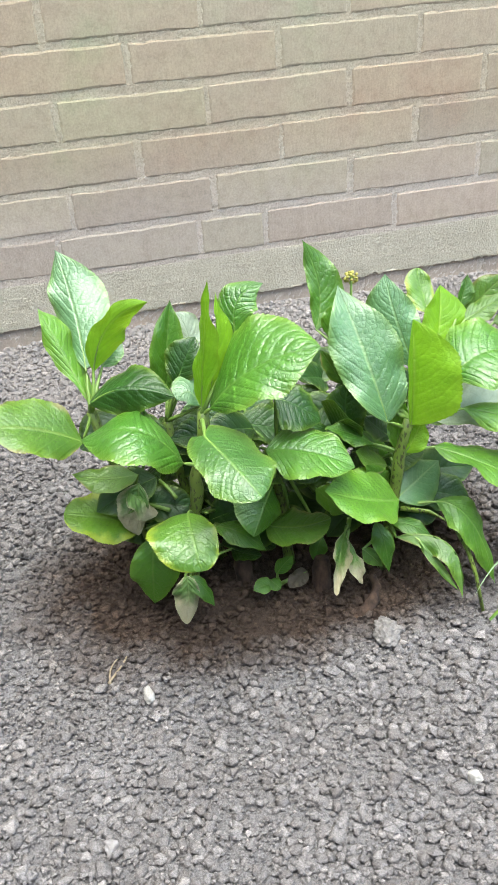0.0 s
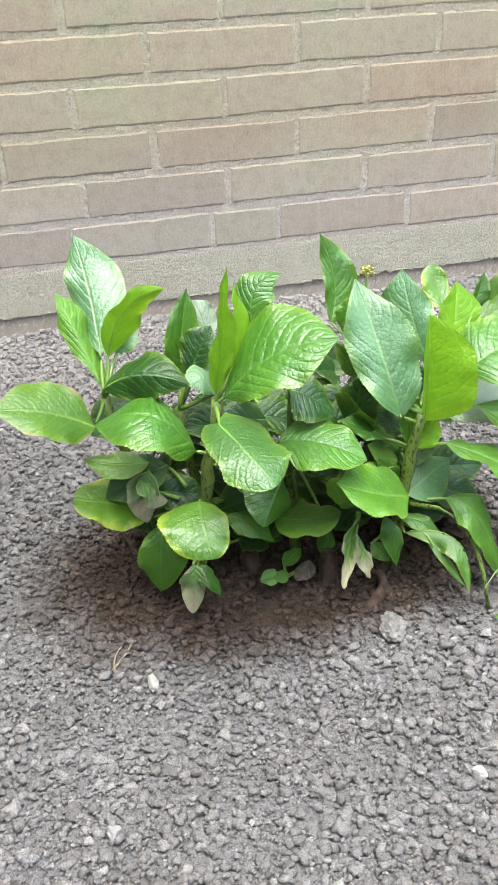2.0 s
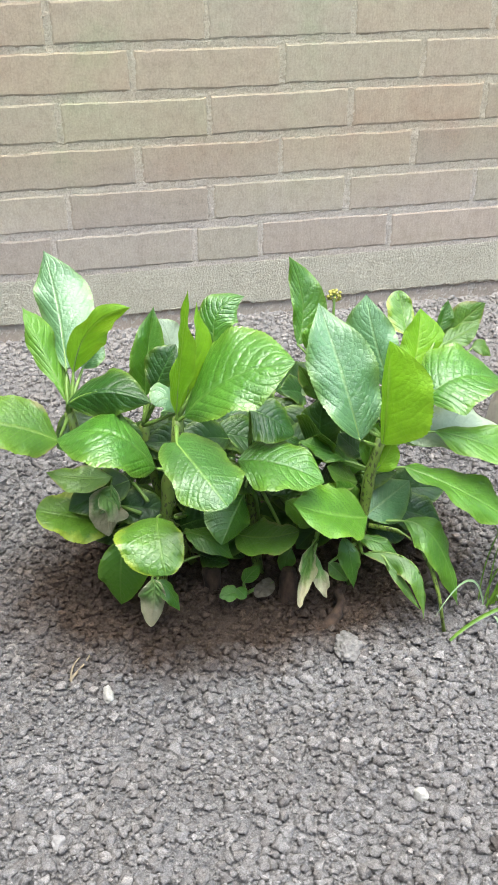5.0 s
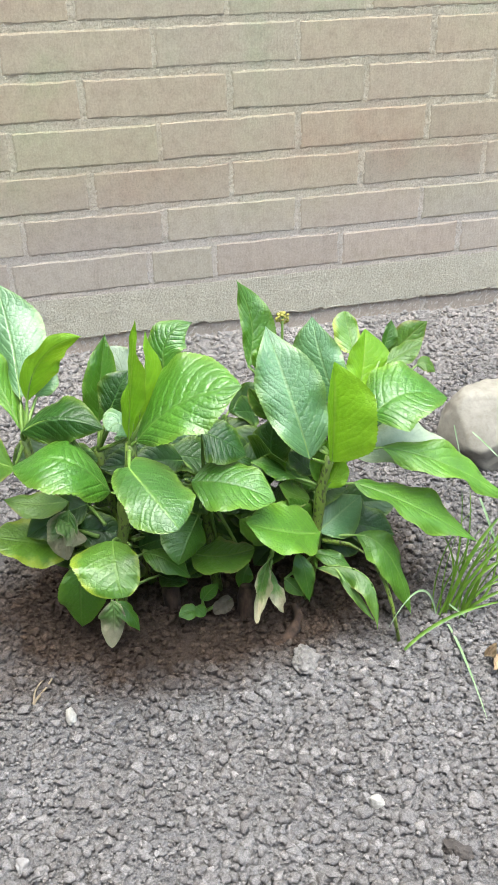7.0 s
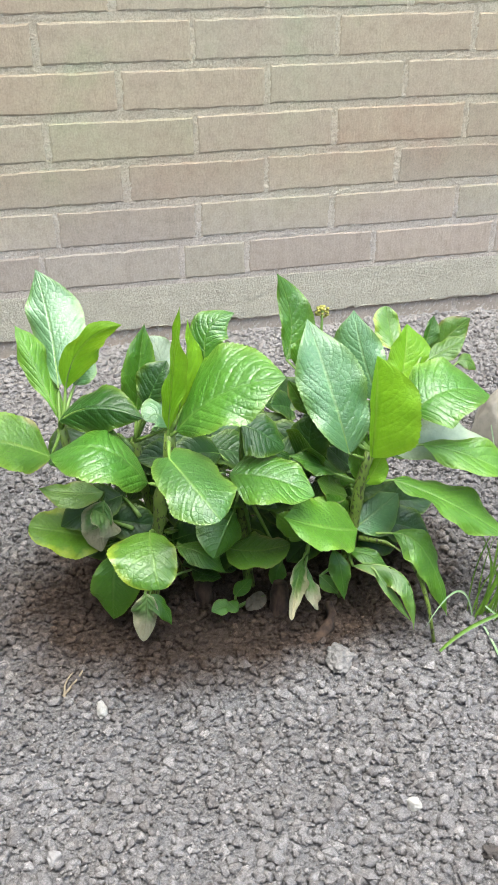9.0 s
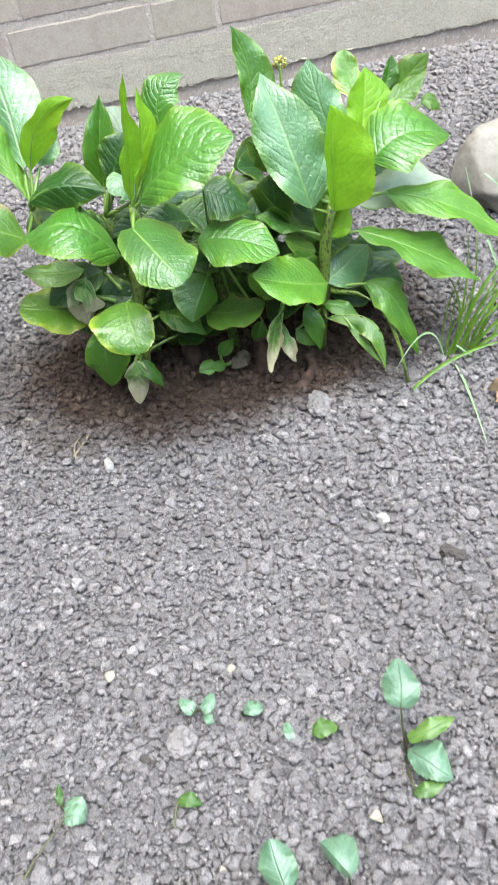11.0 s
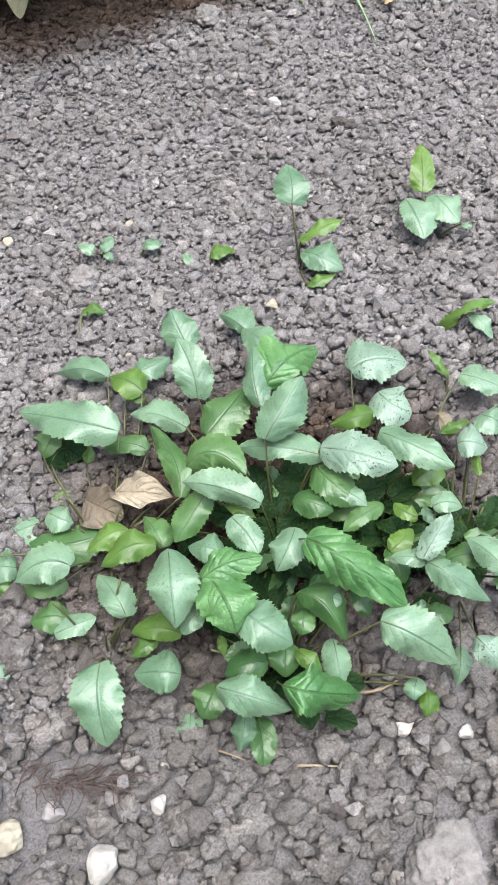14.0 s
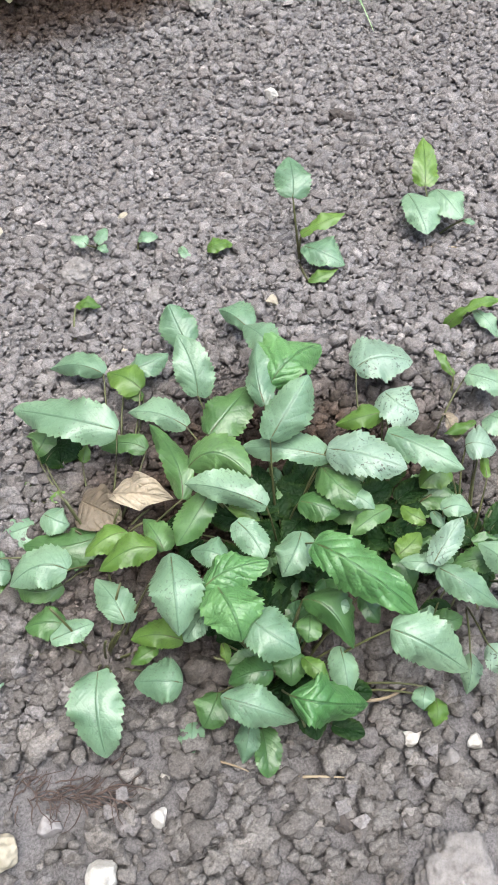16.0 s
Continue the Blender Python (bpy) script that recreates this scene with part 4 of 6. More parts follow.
hydrangea_leaf((-0.180, -0.690, 0.192), (-0.182, -0.725, 0.187), (-0.180, -0.747, 0.167), (-0.221, -0.708, 0.192), (-0.161, -0.742, 0.182), YELLOWED, NODE_F)
hydrangea_leaf((-0.227, -0.600, 0.126), (-0.262, -0.605, 0.146), (-0.298, -0.600, 0.156), (-0.261, -0.576, 0.159), (-0.260, -0.632, 0.134), YELLOWED, NODE_J)
hydrangea_leaf((-0.217, -0.600, 0.186), (-0.250, -0.605, 0.193), (-0.282, -0.600, 0.201), (-0.248, -0.593, 0.199), (-0.258, -0.622, 0.188), AGED, NODE_J)
hydrangea_leaf((-0.218, -0.605, 0.178), (-0.222, -0.615, 0.159), (-0.228, -0.620, 0.125), (-0.244, -0.613, 0.163), (-0.214, -0.621, 0.149), WILTED, NODE_J)
hydrangea_leaf((-0.230, -0.610, 0.173), (-0.217, -0.620, 0.165), (-0.204, -0.620, 0.148), (-0.220, -0.603, 0.166), (-0.227, -0.634, 0.160), WILTED, NODE_J)
hydrangea_leaf((-0.212, -0.630, 0.126), (-0.219, -0.640, 0.094), (-0.223, -0.638, 0.044), (-0.242, -0.634, 0.085), (-0.194, -0.651, 0.085), GREEN, NODE_F)
hydrangea_leaf((-0.188, -0.655, 0.088), (-0.188, -0.665, 0.070), (-0.195, -0.672, 0.037), (-0.204, -0.661, 0.065), (-0.177, -0.667, 0.061), WILTED, NODE_F)
hydrangea_leaf((-0.183, -0.655, 0.085), (-0.171, -0.662, 0.073), (-0.163, -0.670, 0.051), (-0.180, -0.669, 0.070), (-0.163, -0.658, 0.068), GREEN, NODE_F)
hydrangea_leaf((-0.027, -0.620, 0.072), (-0.035, -0.625, 0.060), (-0.037, -0.630, 0.044), (-0.044, -0.621, 0.057), (-0.025, -0.627, 0.054), GREEN, NODE_E)
hydrangea_leaf((-0.089, -0.650, 0.059), (-0.081, -0.652, 0.072), (-0.071, -0.655, 0.084), (-0.088, -0.648, 0.074), (-0.074, -0.657, 0.070), BRIGHT, NODE_G)
hydrangea_leaf((-0.096, -0.655, 0.051), (-0.106, -0.657, 0.053), (-0.118, -0.660, 0.052), (-0.106, -0.649, 0.058), (-0.109, -0.666, 0.049), GREEN, NODE_G)
hydrangea_leaf((-0.097, -0.652, 0.054), (-0.093, -0.656, 0.051), (-0.088, -0.660, 0.046), (-0.098, -0.663, 0.048), (-0.087, -0.650, 0.052), GREEN, NODE_G)
hydrangea_leaf((-0.052, -0.640, 0.045), (-0.064, -0.645, 0.043), (-0.076, -0.650, 0.036), (-0.071, -0.641, 0.048), (-0.061, -0.655, 0.040), DRY, NODE_G)
hydrangea_leaf((-0.016, -0.665, 0.110), (-0.032, -0.690, 0.092), (-0.043, -0.715, 0.071), (-0.044, -0.704, 0.098), (-0.026, -0.702, 0.096), WILTED, NODE_I)
hydrangea_leaf((-0.015, -0.670, 0.103), (-0.013, -0.690, 0.088), (-0.009, -0.700, 0.065), (-0.023, -0.693, 0.087), (-0.007, -0.691, 0.085), WILTED, NODE_I)
hydrangea_leaf((0.006, -0.510, 0.272), (0.016, -0.490, 0.313), (0.004, -0.472, 0.362), (0.003, -0.488, 0.318), (0.042, -0.489, 0.312), GREEN, NODE_H)
hydrangea_leaf((0.012, -0.530, 0.273), (0.018, -0.530, 0.292), (0.026, -0.530, 0.307), (0.008, -0.527, 0.295), (0.028, -0.534, 0.285), GREEN, NODE_H)
hydrangea_leaf((0.005, -0.600, 0.249), (-0.007, -0.600, 0.272), (-0.018, -0.600, 0.292), (-0.016, -0.603, 0.269), (0.005, -0.601, 0.269), AGED, NODE_H)
hydrangea_leaf((-0.075, -0.630, 0.263), (-0.056, -0.635, 0.255), (-0.032, -0.640, 0.235), (-0.046, -0.616, 0.263), (-0.068, -0.657, 0.240), DEEP_SHADED, NODE_E)
hydrangea_leaf((0.005, -0.620, 0.197), (0.003, -0.615, 0.227), (0.008, -0.610, 0.254), (-0.016, -0.604, 0.234), (0.023, -0.623, 0.223), DEEP_SHADED, NODE_H)
hydrangea_leaf((0.024, -0.640, 0.196), (0.000, -0.640, 0.213), (-0.026, -0.635, 0.223), (0.004, -0.628, 0.216), (-0.006, -0.650, 0.210), GREEN, NODE_H)
hydrangea_leaf((-0.016, -0.660, 0.131), (-0.032, -0.660, 0.152), (-0.046, -0.660, 0.168), (-0.021, -0.648, 0.153), (-0.043, -0.670, 0.151), AGED, NODE_H)
hydrangea_leaf((-0.145, -0.600, 0.253), (-0.154, -0.595, 0.268), (-0.167, -0.600, 0.264), (-0.145, -0.576, 0.273), (-0.161, -0.607, 0.258), GLOSSY, NODE_C)
hydrangea_leaf((0.033, -0.655, 0.228), (0.021, -0.620, 0.290), (0.010, -0.571, 0.345), (-0.012, -0.620, 0.295), (0.060, -0.634, 0.281), GLOSSY, NODE_H)
hydrangea_leaf((0.085, -0.600, 0.253), (0.070, -0.585, 0.300), (0.065, -0.560, 0.345), (0.037, -0.561, 0.319), (0.094, -0.593, 0.296), GLOSSY, NODE_H)
hydrangea_leaf((0.056, -0.660, 0.223), (0.058, -0.655, 0.279), (0.062, -0.640, 0.328), (0.044, -0.676, 0.286), (0.087, -0.702, 0.281), FRESH, NODE_H)
hydrangea_leaf((0.107, -0.600, 0.263), (0.119, -0.580, 0.294), (0.127, -0.560, 0.323), (0.098, -0.589, 0.294), (0.151, -0.576, 0.293), FRESH, NODE_H)
hydrangea_leaf((0.116, -0.560, 0.294), (0.116, -0.540, 0.311), (0.116, -0.524, 0.331), (0.097, -0.539, 0.315), (0.128, -0.546, 0.310), YELLOWED, NODE_H)
hydrangea_leaf((0.147, -0.570, 0.298), (0.152, -0.565, 0.314), (0.158, -0.560, 0.330), (0.146, -0.565, 0.314), (0.162, -0.568, 0.309), GREEN, NODE_H)
hydrangea_leaf((0.154, -0.570, 0.286), (0.172, -0.570, 0.308), (0.194, -0.575, 0.329), (0.165, -0.560, 0.321), (0.185, -0.580, 0.302), AGED, NODE_H)
hydrangea_leaf((0.145, -0.585, 0.291), (0.165, -0.585, 0.300), (0.185, -0.585, 0.310), (0.168, -0.573, 0.307), (0.166, -0.597, 0.293), AGED, NODE_H)
hydrangea_leaf((0.193, -0.560, 0.269), (0.206, -0.560, 0.270), (0.218, -0.560, 0.256), (0.216, -0.554, 0.272), (0.199, -0.569, 0.264), AGED, NODE_H)
hydrangea_leaf((0.100, -0.655, 0.266), (0.138, -0.650, 0.285), (0.193, -0.639, 0.267), (0.146, -0.602, 0.300), (0.110, -0.693, 0.270), PUCKER, NODE_H)
hydrangea_leaf((0.091, -0.635, 0.209), (0.154, -0.625, 0.209), (0.211, -0.613, 0.197), (0.178, -0.590, 0.219), (0.136, -0.654, 0.200), PALE, NODE_H)
hydrangea_leaf((0.111, -0.660, 0.231), (0.182, -0.675, 0.205), (0.263, -0.690, 0.150), (0.199, -0.655, 0.207), (0.176, -0.694, 0.196), BRIGHT, NODE_H)
hydrangea_leaf((0.080, -0.665, 0.195), (0.140, -0.690, 0.169), (0.215, -0.705, 0.116), (0.163, -0.666, 0.167), (0.123, -0.706, 0.168), BRIGHT, NODE_H)
hydrangea_leaf((0.045, -0.655, 0.131), (0.073, -0.640, 0.138), (0.108, -0.620, 0.144), (0.065, -0.624, 0.151), (0.090, -0.652, 0.120), GLOSSY, NODE_H)
hydrangea_leaf((0.085, -0.665, 0.125), (0.115, -0.690, 0.109), (0.140, -0.708, 0.031), (0.102, -0.703, 0.093), (0.139, -0.686, 0.095), BRIGHT, NODE_H)
hydrangea_leaf((0.037, -0.675, 0.097), (0.084, -0.705, 0.097), (0.084, -0.741, 0.053), (0.071, -0.715, 0.087), (0.094, -0.716, 0.089), AGED, NODE_H)
hydrangea_leaf((0.056, -0.690, 0.100), (0.067, -0.710, 0.082), (0.084, -0.735, 0.058), (0.062, -0.710, 0.081), (0.072, -0.711, 0.082), AGED, NODE_H)
hydrangea_leaf((0.039, -0.660, 0.105), (0.055, -0.670, 0.105), (0.075, -0.680, 0.093), (0.060, -0.662, 0.107), (0.049, -0.679, 0.102), GREEN, NODE_H)
hydrangea_leaf((0.016, -0.670, 0.118), (0.020, -0.685, 0.101), (0.024, -0.690, 0.063), (0.008, -0.683, 0.103), (0.031, -0.687, 0.094), GREEN, NODE_H)
hydrangea_leaf((0.000, -0.675, 0.090), (0.008, -0.680, 0.082), (0.019, -0.685, 0.069), (0.000, -0.683, 0.079), (0.017, -0.677, 0.082), AGED, NODE_H)
hydrangea_leaf((0.043, -0.665, 0.136), (-0.001, -0.685, 0.162), (-0.048, -0.698, 0.192), (-0.007, -0.658, 0.186), (-0.016, -0.724, 0.163), BRIGHT, NODE_H)
hydrangea_leaf((0.053, -0.655, 0.188), (0.062, -0.655, 0.203), (0.072, -0.650, 0.220), (0.056, -0.647, 0.206), (0.074, -0.663, 0.202), FRESH, NODE_H)
hydrangea_leaf((0.047, -0.650, 0.189), (0.049, -0.645, 0.216), (0.056, -0.645, 0.241), (0.038, -0.645, 0.218), (0.058, -0.648, 0.219), BRIGHT, NODE_H)
hydrangea_leaf((0.039, -0.640, 0.166), (0.018, -0.645, 0.179), (0.001, -0.650, 0.198), (0.022, -0.632, 0.187), (0.008, -0.658, 0.177), AGED, NODE_H)
hydrangea_leaf((0.038, -0.645, 0.136), (0.024, -0.650, 0.161), (0.010, -0.655, 0.182), (0.036, -0.646, 0.162), (0.012, -0.659, 0.161), GREEN, NODE_H)
hydrangea_leaf((0.049, -0.620, 0.165), (0.021, -0.620, 0.190), (-0.006, -0.610, 0.206), (0.029, -0.608, 0.194), (0.014, -0.631, 0.187), GREEN, NODE_H)
hydrangea_leaf((0.047, -0.630, 0.194), (0.031, -0.630, 0.208), (0.020, -0.625, 0.221), (0.044, -0.619, 0.210), (0.019, -0.641, 0.207), DEEP_SHADED, NODE_H)

# inner foliage of the bush, with its shade painted into the dark leaf colour
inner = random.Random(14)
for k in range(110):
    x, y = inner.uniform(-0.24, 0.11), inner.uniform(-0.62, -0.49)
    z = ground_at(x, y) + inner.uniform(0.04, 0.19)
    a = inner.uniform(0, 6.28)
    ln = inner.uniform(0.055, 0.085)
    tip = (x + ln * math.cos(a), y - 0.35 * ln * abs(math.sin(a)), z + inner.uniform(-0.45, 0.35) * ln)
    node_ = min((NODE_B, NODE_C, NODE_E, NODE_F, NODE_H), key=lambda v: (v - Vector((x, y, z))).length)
    hydrangea_leaf(*spread_leaf((x, y, z), tip, ln * 0.62, (inner.gauss(0, 0.3), -0.6, 0.8), 0.08, 0.2), DEEP_SHADED, node_.lerp(Vector((x, y, z)), 0.45))


# ---- small perennials ----
perennial = thing("perennial_plant", (-0.16, -1.36, ground_at(-0.16, -1.36)), "low clump of dusty green toothed leaves growing in crumbly soil", "plant")
KINDS = (SAGE, DUSTY, SPRING, SPECKLED, SHADY, QUILTED)
CROWNS = [Vector((-0.17, -1.39, 0)), Vector((-0.10, -1.40, 0)), Vector((-0.28, -1.36, 0)), Vector((-0.30, -1.42, 0)), Vector((-0.06, -1.44, 0)), Vector((-0.20, -1.47, 0))]


def small_blade(owner, points, kind, root, stalk_r=0.0006):
    me = leaf_mesh(*points, KINDS[kind], root, RUSSET, stalk_r, owner.location, teeth=12, tooth=0.16, pucker=0.024 if kind == 5 else 0.006,
                   blunt=0.82, full=0.38 if kind == 5 else 0.42, sharp=0.12 if kind == 5 else 0.34, heart=0.30, wavy=0.09 if kind == 5 else 0.06, cup=0.16, n=72, m=7, rng=leaf_rng)
    add_leaf("leaf", me, owner)


def small_leaf(owner, base, tip, width, kind, root, bend=0.10, fold=0.25):
    bend, fold = bend + leaf_rng.normal(0, 0.05), fold + leaf_rng.normal(0, 0.15)
    tilt = leaf_rng.normal(0, 0.22, 2)
    small_blade(owner, spread_leaf(base, tip, width, (tilt[0], -0.15 + tilt[1], 1), bend, fold), kind, root)


def perennial_leaf(base, mid, tip, left, right, kind):
    b = Vector(base)
    crown = min(CROWNS, key=lambda c: (c.xy - b.xy).length)
    reach = min(0.75, 0.05 / max((crown.xy - b.xy).length, 0.05))
    root = b.lerp(crown, reach)
    root.z = ground_at(root.x, root.y) + 0.003
    small_blade(perennial, (base, mid, tip, left, right), kind, root)


perennial_leaf((-0.2467, -1.3080, 0.0880), (-0.2738, -1.2895, 0.0920), (-0.3055, -1.2554, 0.0750), (-0.2685, -1.2741, 0.0920), (-0.2798, -1.2998, 0.0860), 1)
perennial_leaf((-0.2409, -1.2366, 0.0600), (-0.2560, -1.2249, 0.0640), (-0.2750, -1.2088, 0.0500), (-0.2536, -1.2086, 0.0600), (-0.2595, -1.2270, 0.0560), 1)
perennial_leaf((-0.2216, -1.2676, 0.0700), (-0.2293, -1.2573, 0.0740), (-0.2387, -1.2437, 0.0680), (-0.2230, -1.2417, 0.0700), (-0.2367, -1.2631, 0.0700), 2)
perennial_leaf((-0.2203, -1.2677, 0.0620), (-0.2274, -1.2647, 0.0640), (-0.2345, -1.2559, 0.0600), (-0.2248, -1.2580, 0.0620), (-0.2295, -1.2680, 0.0620), 2)
perennial_leaf((-0.2238, -1.2407, 0.0600), (-0.2103, -1.2429, 0.0640), (-0.1932, -1.2368, 0.0600), (-0.2100, -1.2299, 0.0600), (-0.2100, -1.2502, 0.0580), 1)
perennial_leaf((-0.1887, -1.2918, 0.0750), (-0.1869, -1.2782, 0.0900), (-0.1885, -1.2549, 0.0970), (-0.1977, -1.2778, 0.0860), (-0.1748, -1.2864, 0.0860), 1)
perennial_leaf((-0.1778, -1.2317, 0.0600), (-0.1800, -1.2172, 0.0660), (-0.1800, -1.2007, 0.0700), (-0.1914, -1.2109, 0.0600), (-0.1665, -1.2150, 0.0640), 1)
perennial_leaf((-0.2031, -1.3090, 0.0700), (-0.2178, -1.2945, 0.0740), (-0.2351, -1.2819, 0.0680), (-0.2148, -1.2782, 0.0700), (-0.2177, -1.3016, 0.0680), 1)
perennial_leaf((-0.2248, -1.3720, 0.0900), (-0.2206, -1.3467, 0.0940), (-0.2263, -1.3090, 0.0850), (-0.2277, -1.3415, 0.0880), (-0.2125, -1.3449, 0.0900), 0)
perennial_leaf((-0.2150, -1.3553, 0.0950), (-0.1980, -1.3603, 0.1070), (-0.1843, -1.3789, 0.1000), (-0.1914, -1.3475, 0.1050), (-0.2004, -1.3649, 0.0970), 0)
perennial_leaf((-0.1835, -1.4022, 0.1030), (-0.2026, -1.3864, 0.1090), (-0.2216, -1.3690, 0.1000), (-0.1976, -1.3755, 0.1100), (-0.2022, -1.3914, 0.1000), 1)
perennial_leaf((-0.2094, -1.3747, 0.0900), (-0.2224, -1.3859, 0.0880), (-0.2372, -1.3948, 0.0800), (-0.2297, -1.3768, 0.0840), (-0.2116, -1.3871, 0.0840), 0)
perennial_leaf((-0.2001, -1.3840, 0.0850), (-0.1938, -1.3934, 0.0880), (-0.1867, -1.3997, 0.0840), (-0.1966, -1.3955, 0.0860), (-0.1902, -1.3889, 0.0860), 2)
perennial_leaf((-0.2022, -1.4030, 0.1000), (-0.1974, -1.4163, 0.1000), (-0.1953, -1.4284, 0.0950), (-0.2057, -1.4176, 0.0960), (-0.1885, -1.4189, 0.0980), 1)
perennial_leaf((-0.1493, -1.3209, 0.1000), (-0.1298, -1.3111, 0.1080), (-0.1002, -1.2901, 0.0850), (-0.1252, -1.2803, 0.1000), (-0.1244, -1.3206, 0.1000), 5)
perennial_leaf((-0.1300, -1.2834, 0.0850), (-0.1356, -1.2700, 0.0900), (-0.1396, -1.2498, 0.0800), (-0.1260, -1.2517, 0.0850), (-0.1430, -1.2765, 0.0850), 1)
perennial_leaf((-0.1318, -1.2372, 0.0600), (-0.1387, -1.2245, 0.0640), (-0.1453, -1.2088, 0.0580), (-0.1288, -1.2035, 0.0600), (-0.1404, -1.2281, 0.0580), 1)
perennial_leaf((-0.1574, -1.3338, 0.1000), (-0.1547, -1.3136, 0.1070), (-0.1449, -1.2886, 0.1050), (-0.1590, -1.3052, 0.1000), (-0.1446, -1.3153, 0.1040), 1)
perennial_leaf((-0.1651, -1.3622, 0.1050), (-0.1486, -1.3522, 0.1170), (-0.1298, -1.3367, 0.1200), (-0.1608, -1.3442, 0.1100), (-0.1303, -1.3519, 0.1100), 1)
perennial_leaf((-0.1941, -1.3309, 0.0850), (-0.1761, -1.3206, 0.0900), (-0.1571, -1.3051, 0.0850), (-0.1794, -1.3046, 0.0850), (-0.1749, -1.3357, 0.0860), 0)
perennial_leaf((-0.1325, -1.3781, 0.0900), (-0.1573, -1.3639, 0.0940), (-0.1799, -1.3481, 0.0850), (-0.1504, -1.3524, 0.0900), (-0.1597, -1.3694, 0.0880), 1)
perennial_leaf((-0.1336, -1.3750, 0.0950), (-0.1167, -1.3925, 0.1030), (-0.0979, -1.4085, 0.1000), (-0.1101, -1.3775, 0.1000), (-0.1231, -1.4013, 0.0960), 3)
perennial_leaf((-0.0805, -1.3062, 0.0680), (-0.0630, -1.3073, 0.0740), (-0.0406, -1.3138, 0.0650), (-0.0520, -1.2867, 0.0680), (-0.0650, -1.3208, 0.0680), 3)
perennial_leaf((-0.0757, -1.3380, 0.0780), (-0.0729, -1.3530, 0.0820), (-0.0620, -1.3609, 0.0760), (-0.0601, -1.3407, 0.0780), (-0.0828, -1.3631, 0.0770), 3)
perennial_leaf((-0.0804, -1.3509, 0.0750), (-0.0986, -1.3522, 0.0800), (-0.1142, -1.3463, 0.0720), (-0.0898, -1.3425, 0.0760), (-0.1023, -1.3567, 0.0740), 2)
perennial_leaf((-0.0926, -1.3741, 0.0880), (-0.0785, -1.3942, 0.0920), (-0.0606, -1.4140, 0.0850), (-0.0748, -1.3799, 0.0880), (-0.0848, -1.4025, 0.0860), 1)
perennial_leaf((-0.0574, -1.3994, 0.0600), (-0.0704, -1.3996, 0.0640), (-0.0805, -1.4022, 0.0580), (-0.0658, -1.3896, 0.0600), (-0.0686, -1.4078, 0.0600), 2)
perennial_leaf((-0.1372, -1.3760, 0.0800), (-0.1347, -1.3959, 0.0860), (-0.1221, -1.4142, 0.0800), (-0.1226, -1.3920, 0.0820), (-0.1437, -1.3998, 0.0800), 0)
perennial_leaf((-0.1586, -1.3915, 0.0750), (-0.1493, -1.4014, 0.0800), (-0.1396, -1.4092, 0.0750), (-0.1423, -1.3908, 0.0750), (-0.1551, -1.4063, 0.0740), 0)
perennial_leaf((-0.1355, -1.3985, 0.0800), (-0.1276, -1.4064, 0.0840), (-0.1205, -1.4162, 0.0800), (-0.1311, -1.4095, 0.0820), (-0.1226, -1.4010, 0.0820), 1)
perennial_leaf((-0.1096, -1.4158, 0.0750), (-0.1271, -1.4211, 0.0800), (-0.1397, -1.4235, 0.0740), (-0.1270, -1.4139, 0.0780), (-0.1259, -1.4263, 0.0780), 0)
perennial_leaf((-0.1675, -1.4321, 0.1000), (-0.1530, -1.4581, 0.1080), (-0.1279, -1.4843, 0.0820), (-0.1419, -1.4478, 0.1030), (-0.1625, -1.4612, 0.0980), 5)
perennial_leaf((-0.1484, -1.4584, 0.0700), (-0.1478, -1.4686, 0.0700), (-0.1458, -1.4761, 0.0650), (-0.1529, -1.4689, 0.0680), (-0.1415, -1.4668, 0.0680), 0)
perennial_leaf((-0.1809, -1.4488, 0.0700), (-0.1703, -1.4623, 0.0760), (-0.1642, -1.4825, 0.0600), (-0.1554, -1.4593, 0.0700), (-0.1780, -1.4590, 0.0680), 0)
perennial_leaf((-0.1673, -1.4562, 0.0720), (-0.1635, -1.4607, 0.0740), (-0.1584, -1.4637, 0.0720), (-0.1670, -1.4648, 0.0720), (-0.1588, -1.4550, 0.0720), 1)
perennial_leaf((-0.1296, -1.5104, 0.0350), (-0.1352, -1.5165, 0.0380), (-0.1367, -1.5215, 0.0340), (-0.1400, -1.5134, 0.0350), (-0.1284, -1.5188, 0.0350), 1)
perennial_leaf((-0.1268, -1.5169, 0.0300), (-0.1299, -1.5253, 0.0330), (-0.1341, -1.5311, 0.0280), (-0.1347, -1.5237, 0.0300), (-0.1232, -1.5248, 0.0300), 2)
# kind 4: a shaded leaf, darkened by its colour
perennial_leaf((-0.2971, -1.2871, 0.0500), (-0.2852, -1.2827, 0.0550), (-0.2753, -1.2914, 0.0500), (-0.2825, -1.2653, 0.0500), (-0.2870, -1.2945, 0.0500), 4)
perennial_leaf((-0.2738, -1.2961, 0.0500), (-0.2708, -1.2912, 0.0520), (-0.2674, -1.2824, 0.0500), (-0.2674, -1.2921, 0.0500), (-0.2741, -1.2874, 0.0500), 2)
perennial_leaf((-0.2318, -1.3095, 0.0600), (-0.2443, -1.3016, 0.0640), (-0.2597, -1.2960, 0.0580), (-0.2418, -1.2925, 0.0620), (-0.2466, -1.3077, 0.0620), 0)
perennial_leaf((-0.3196, -1.2865, 0.0400), (-0.3292, -1.2812, 0.0420), (-0.3393, -1.2741, 0.0380), (-0.3280, -1.2753, 0.0400), (-0.3308, -1.2842, 0.0400), 1)
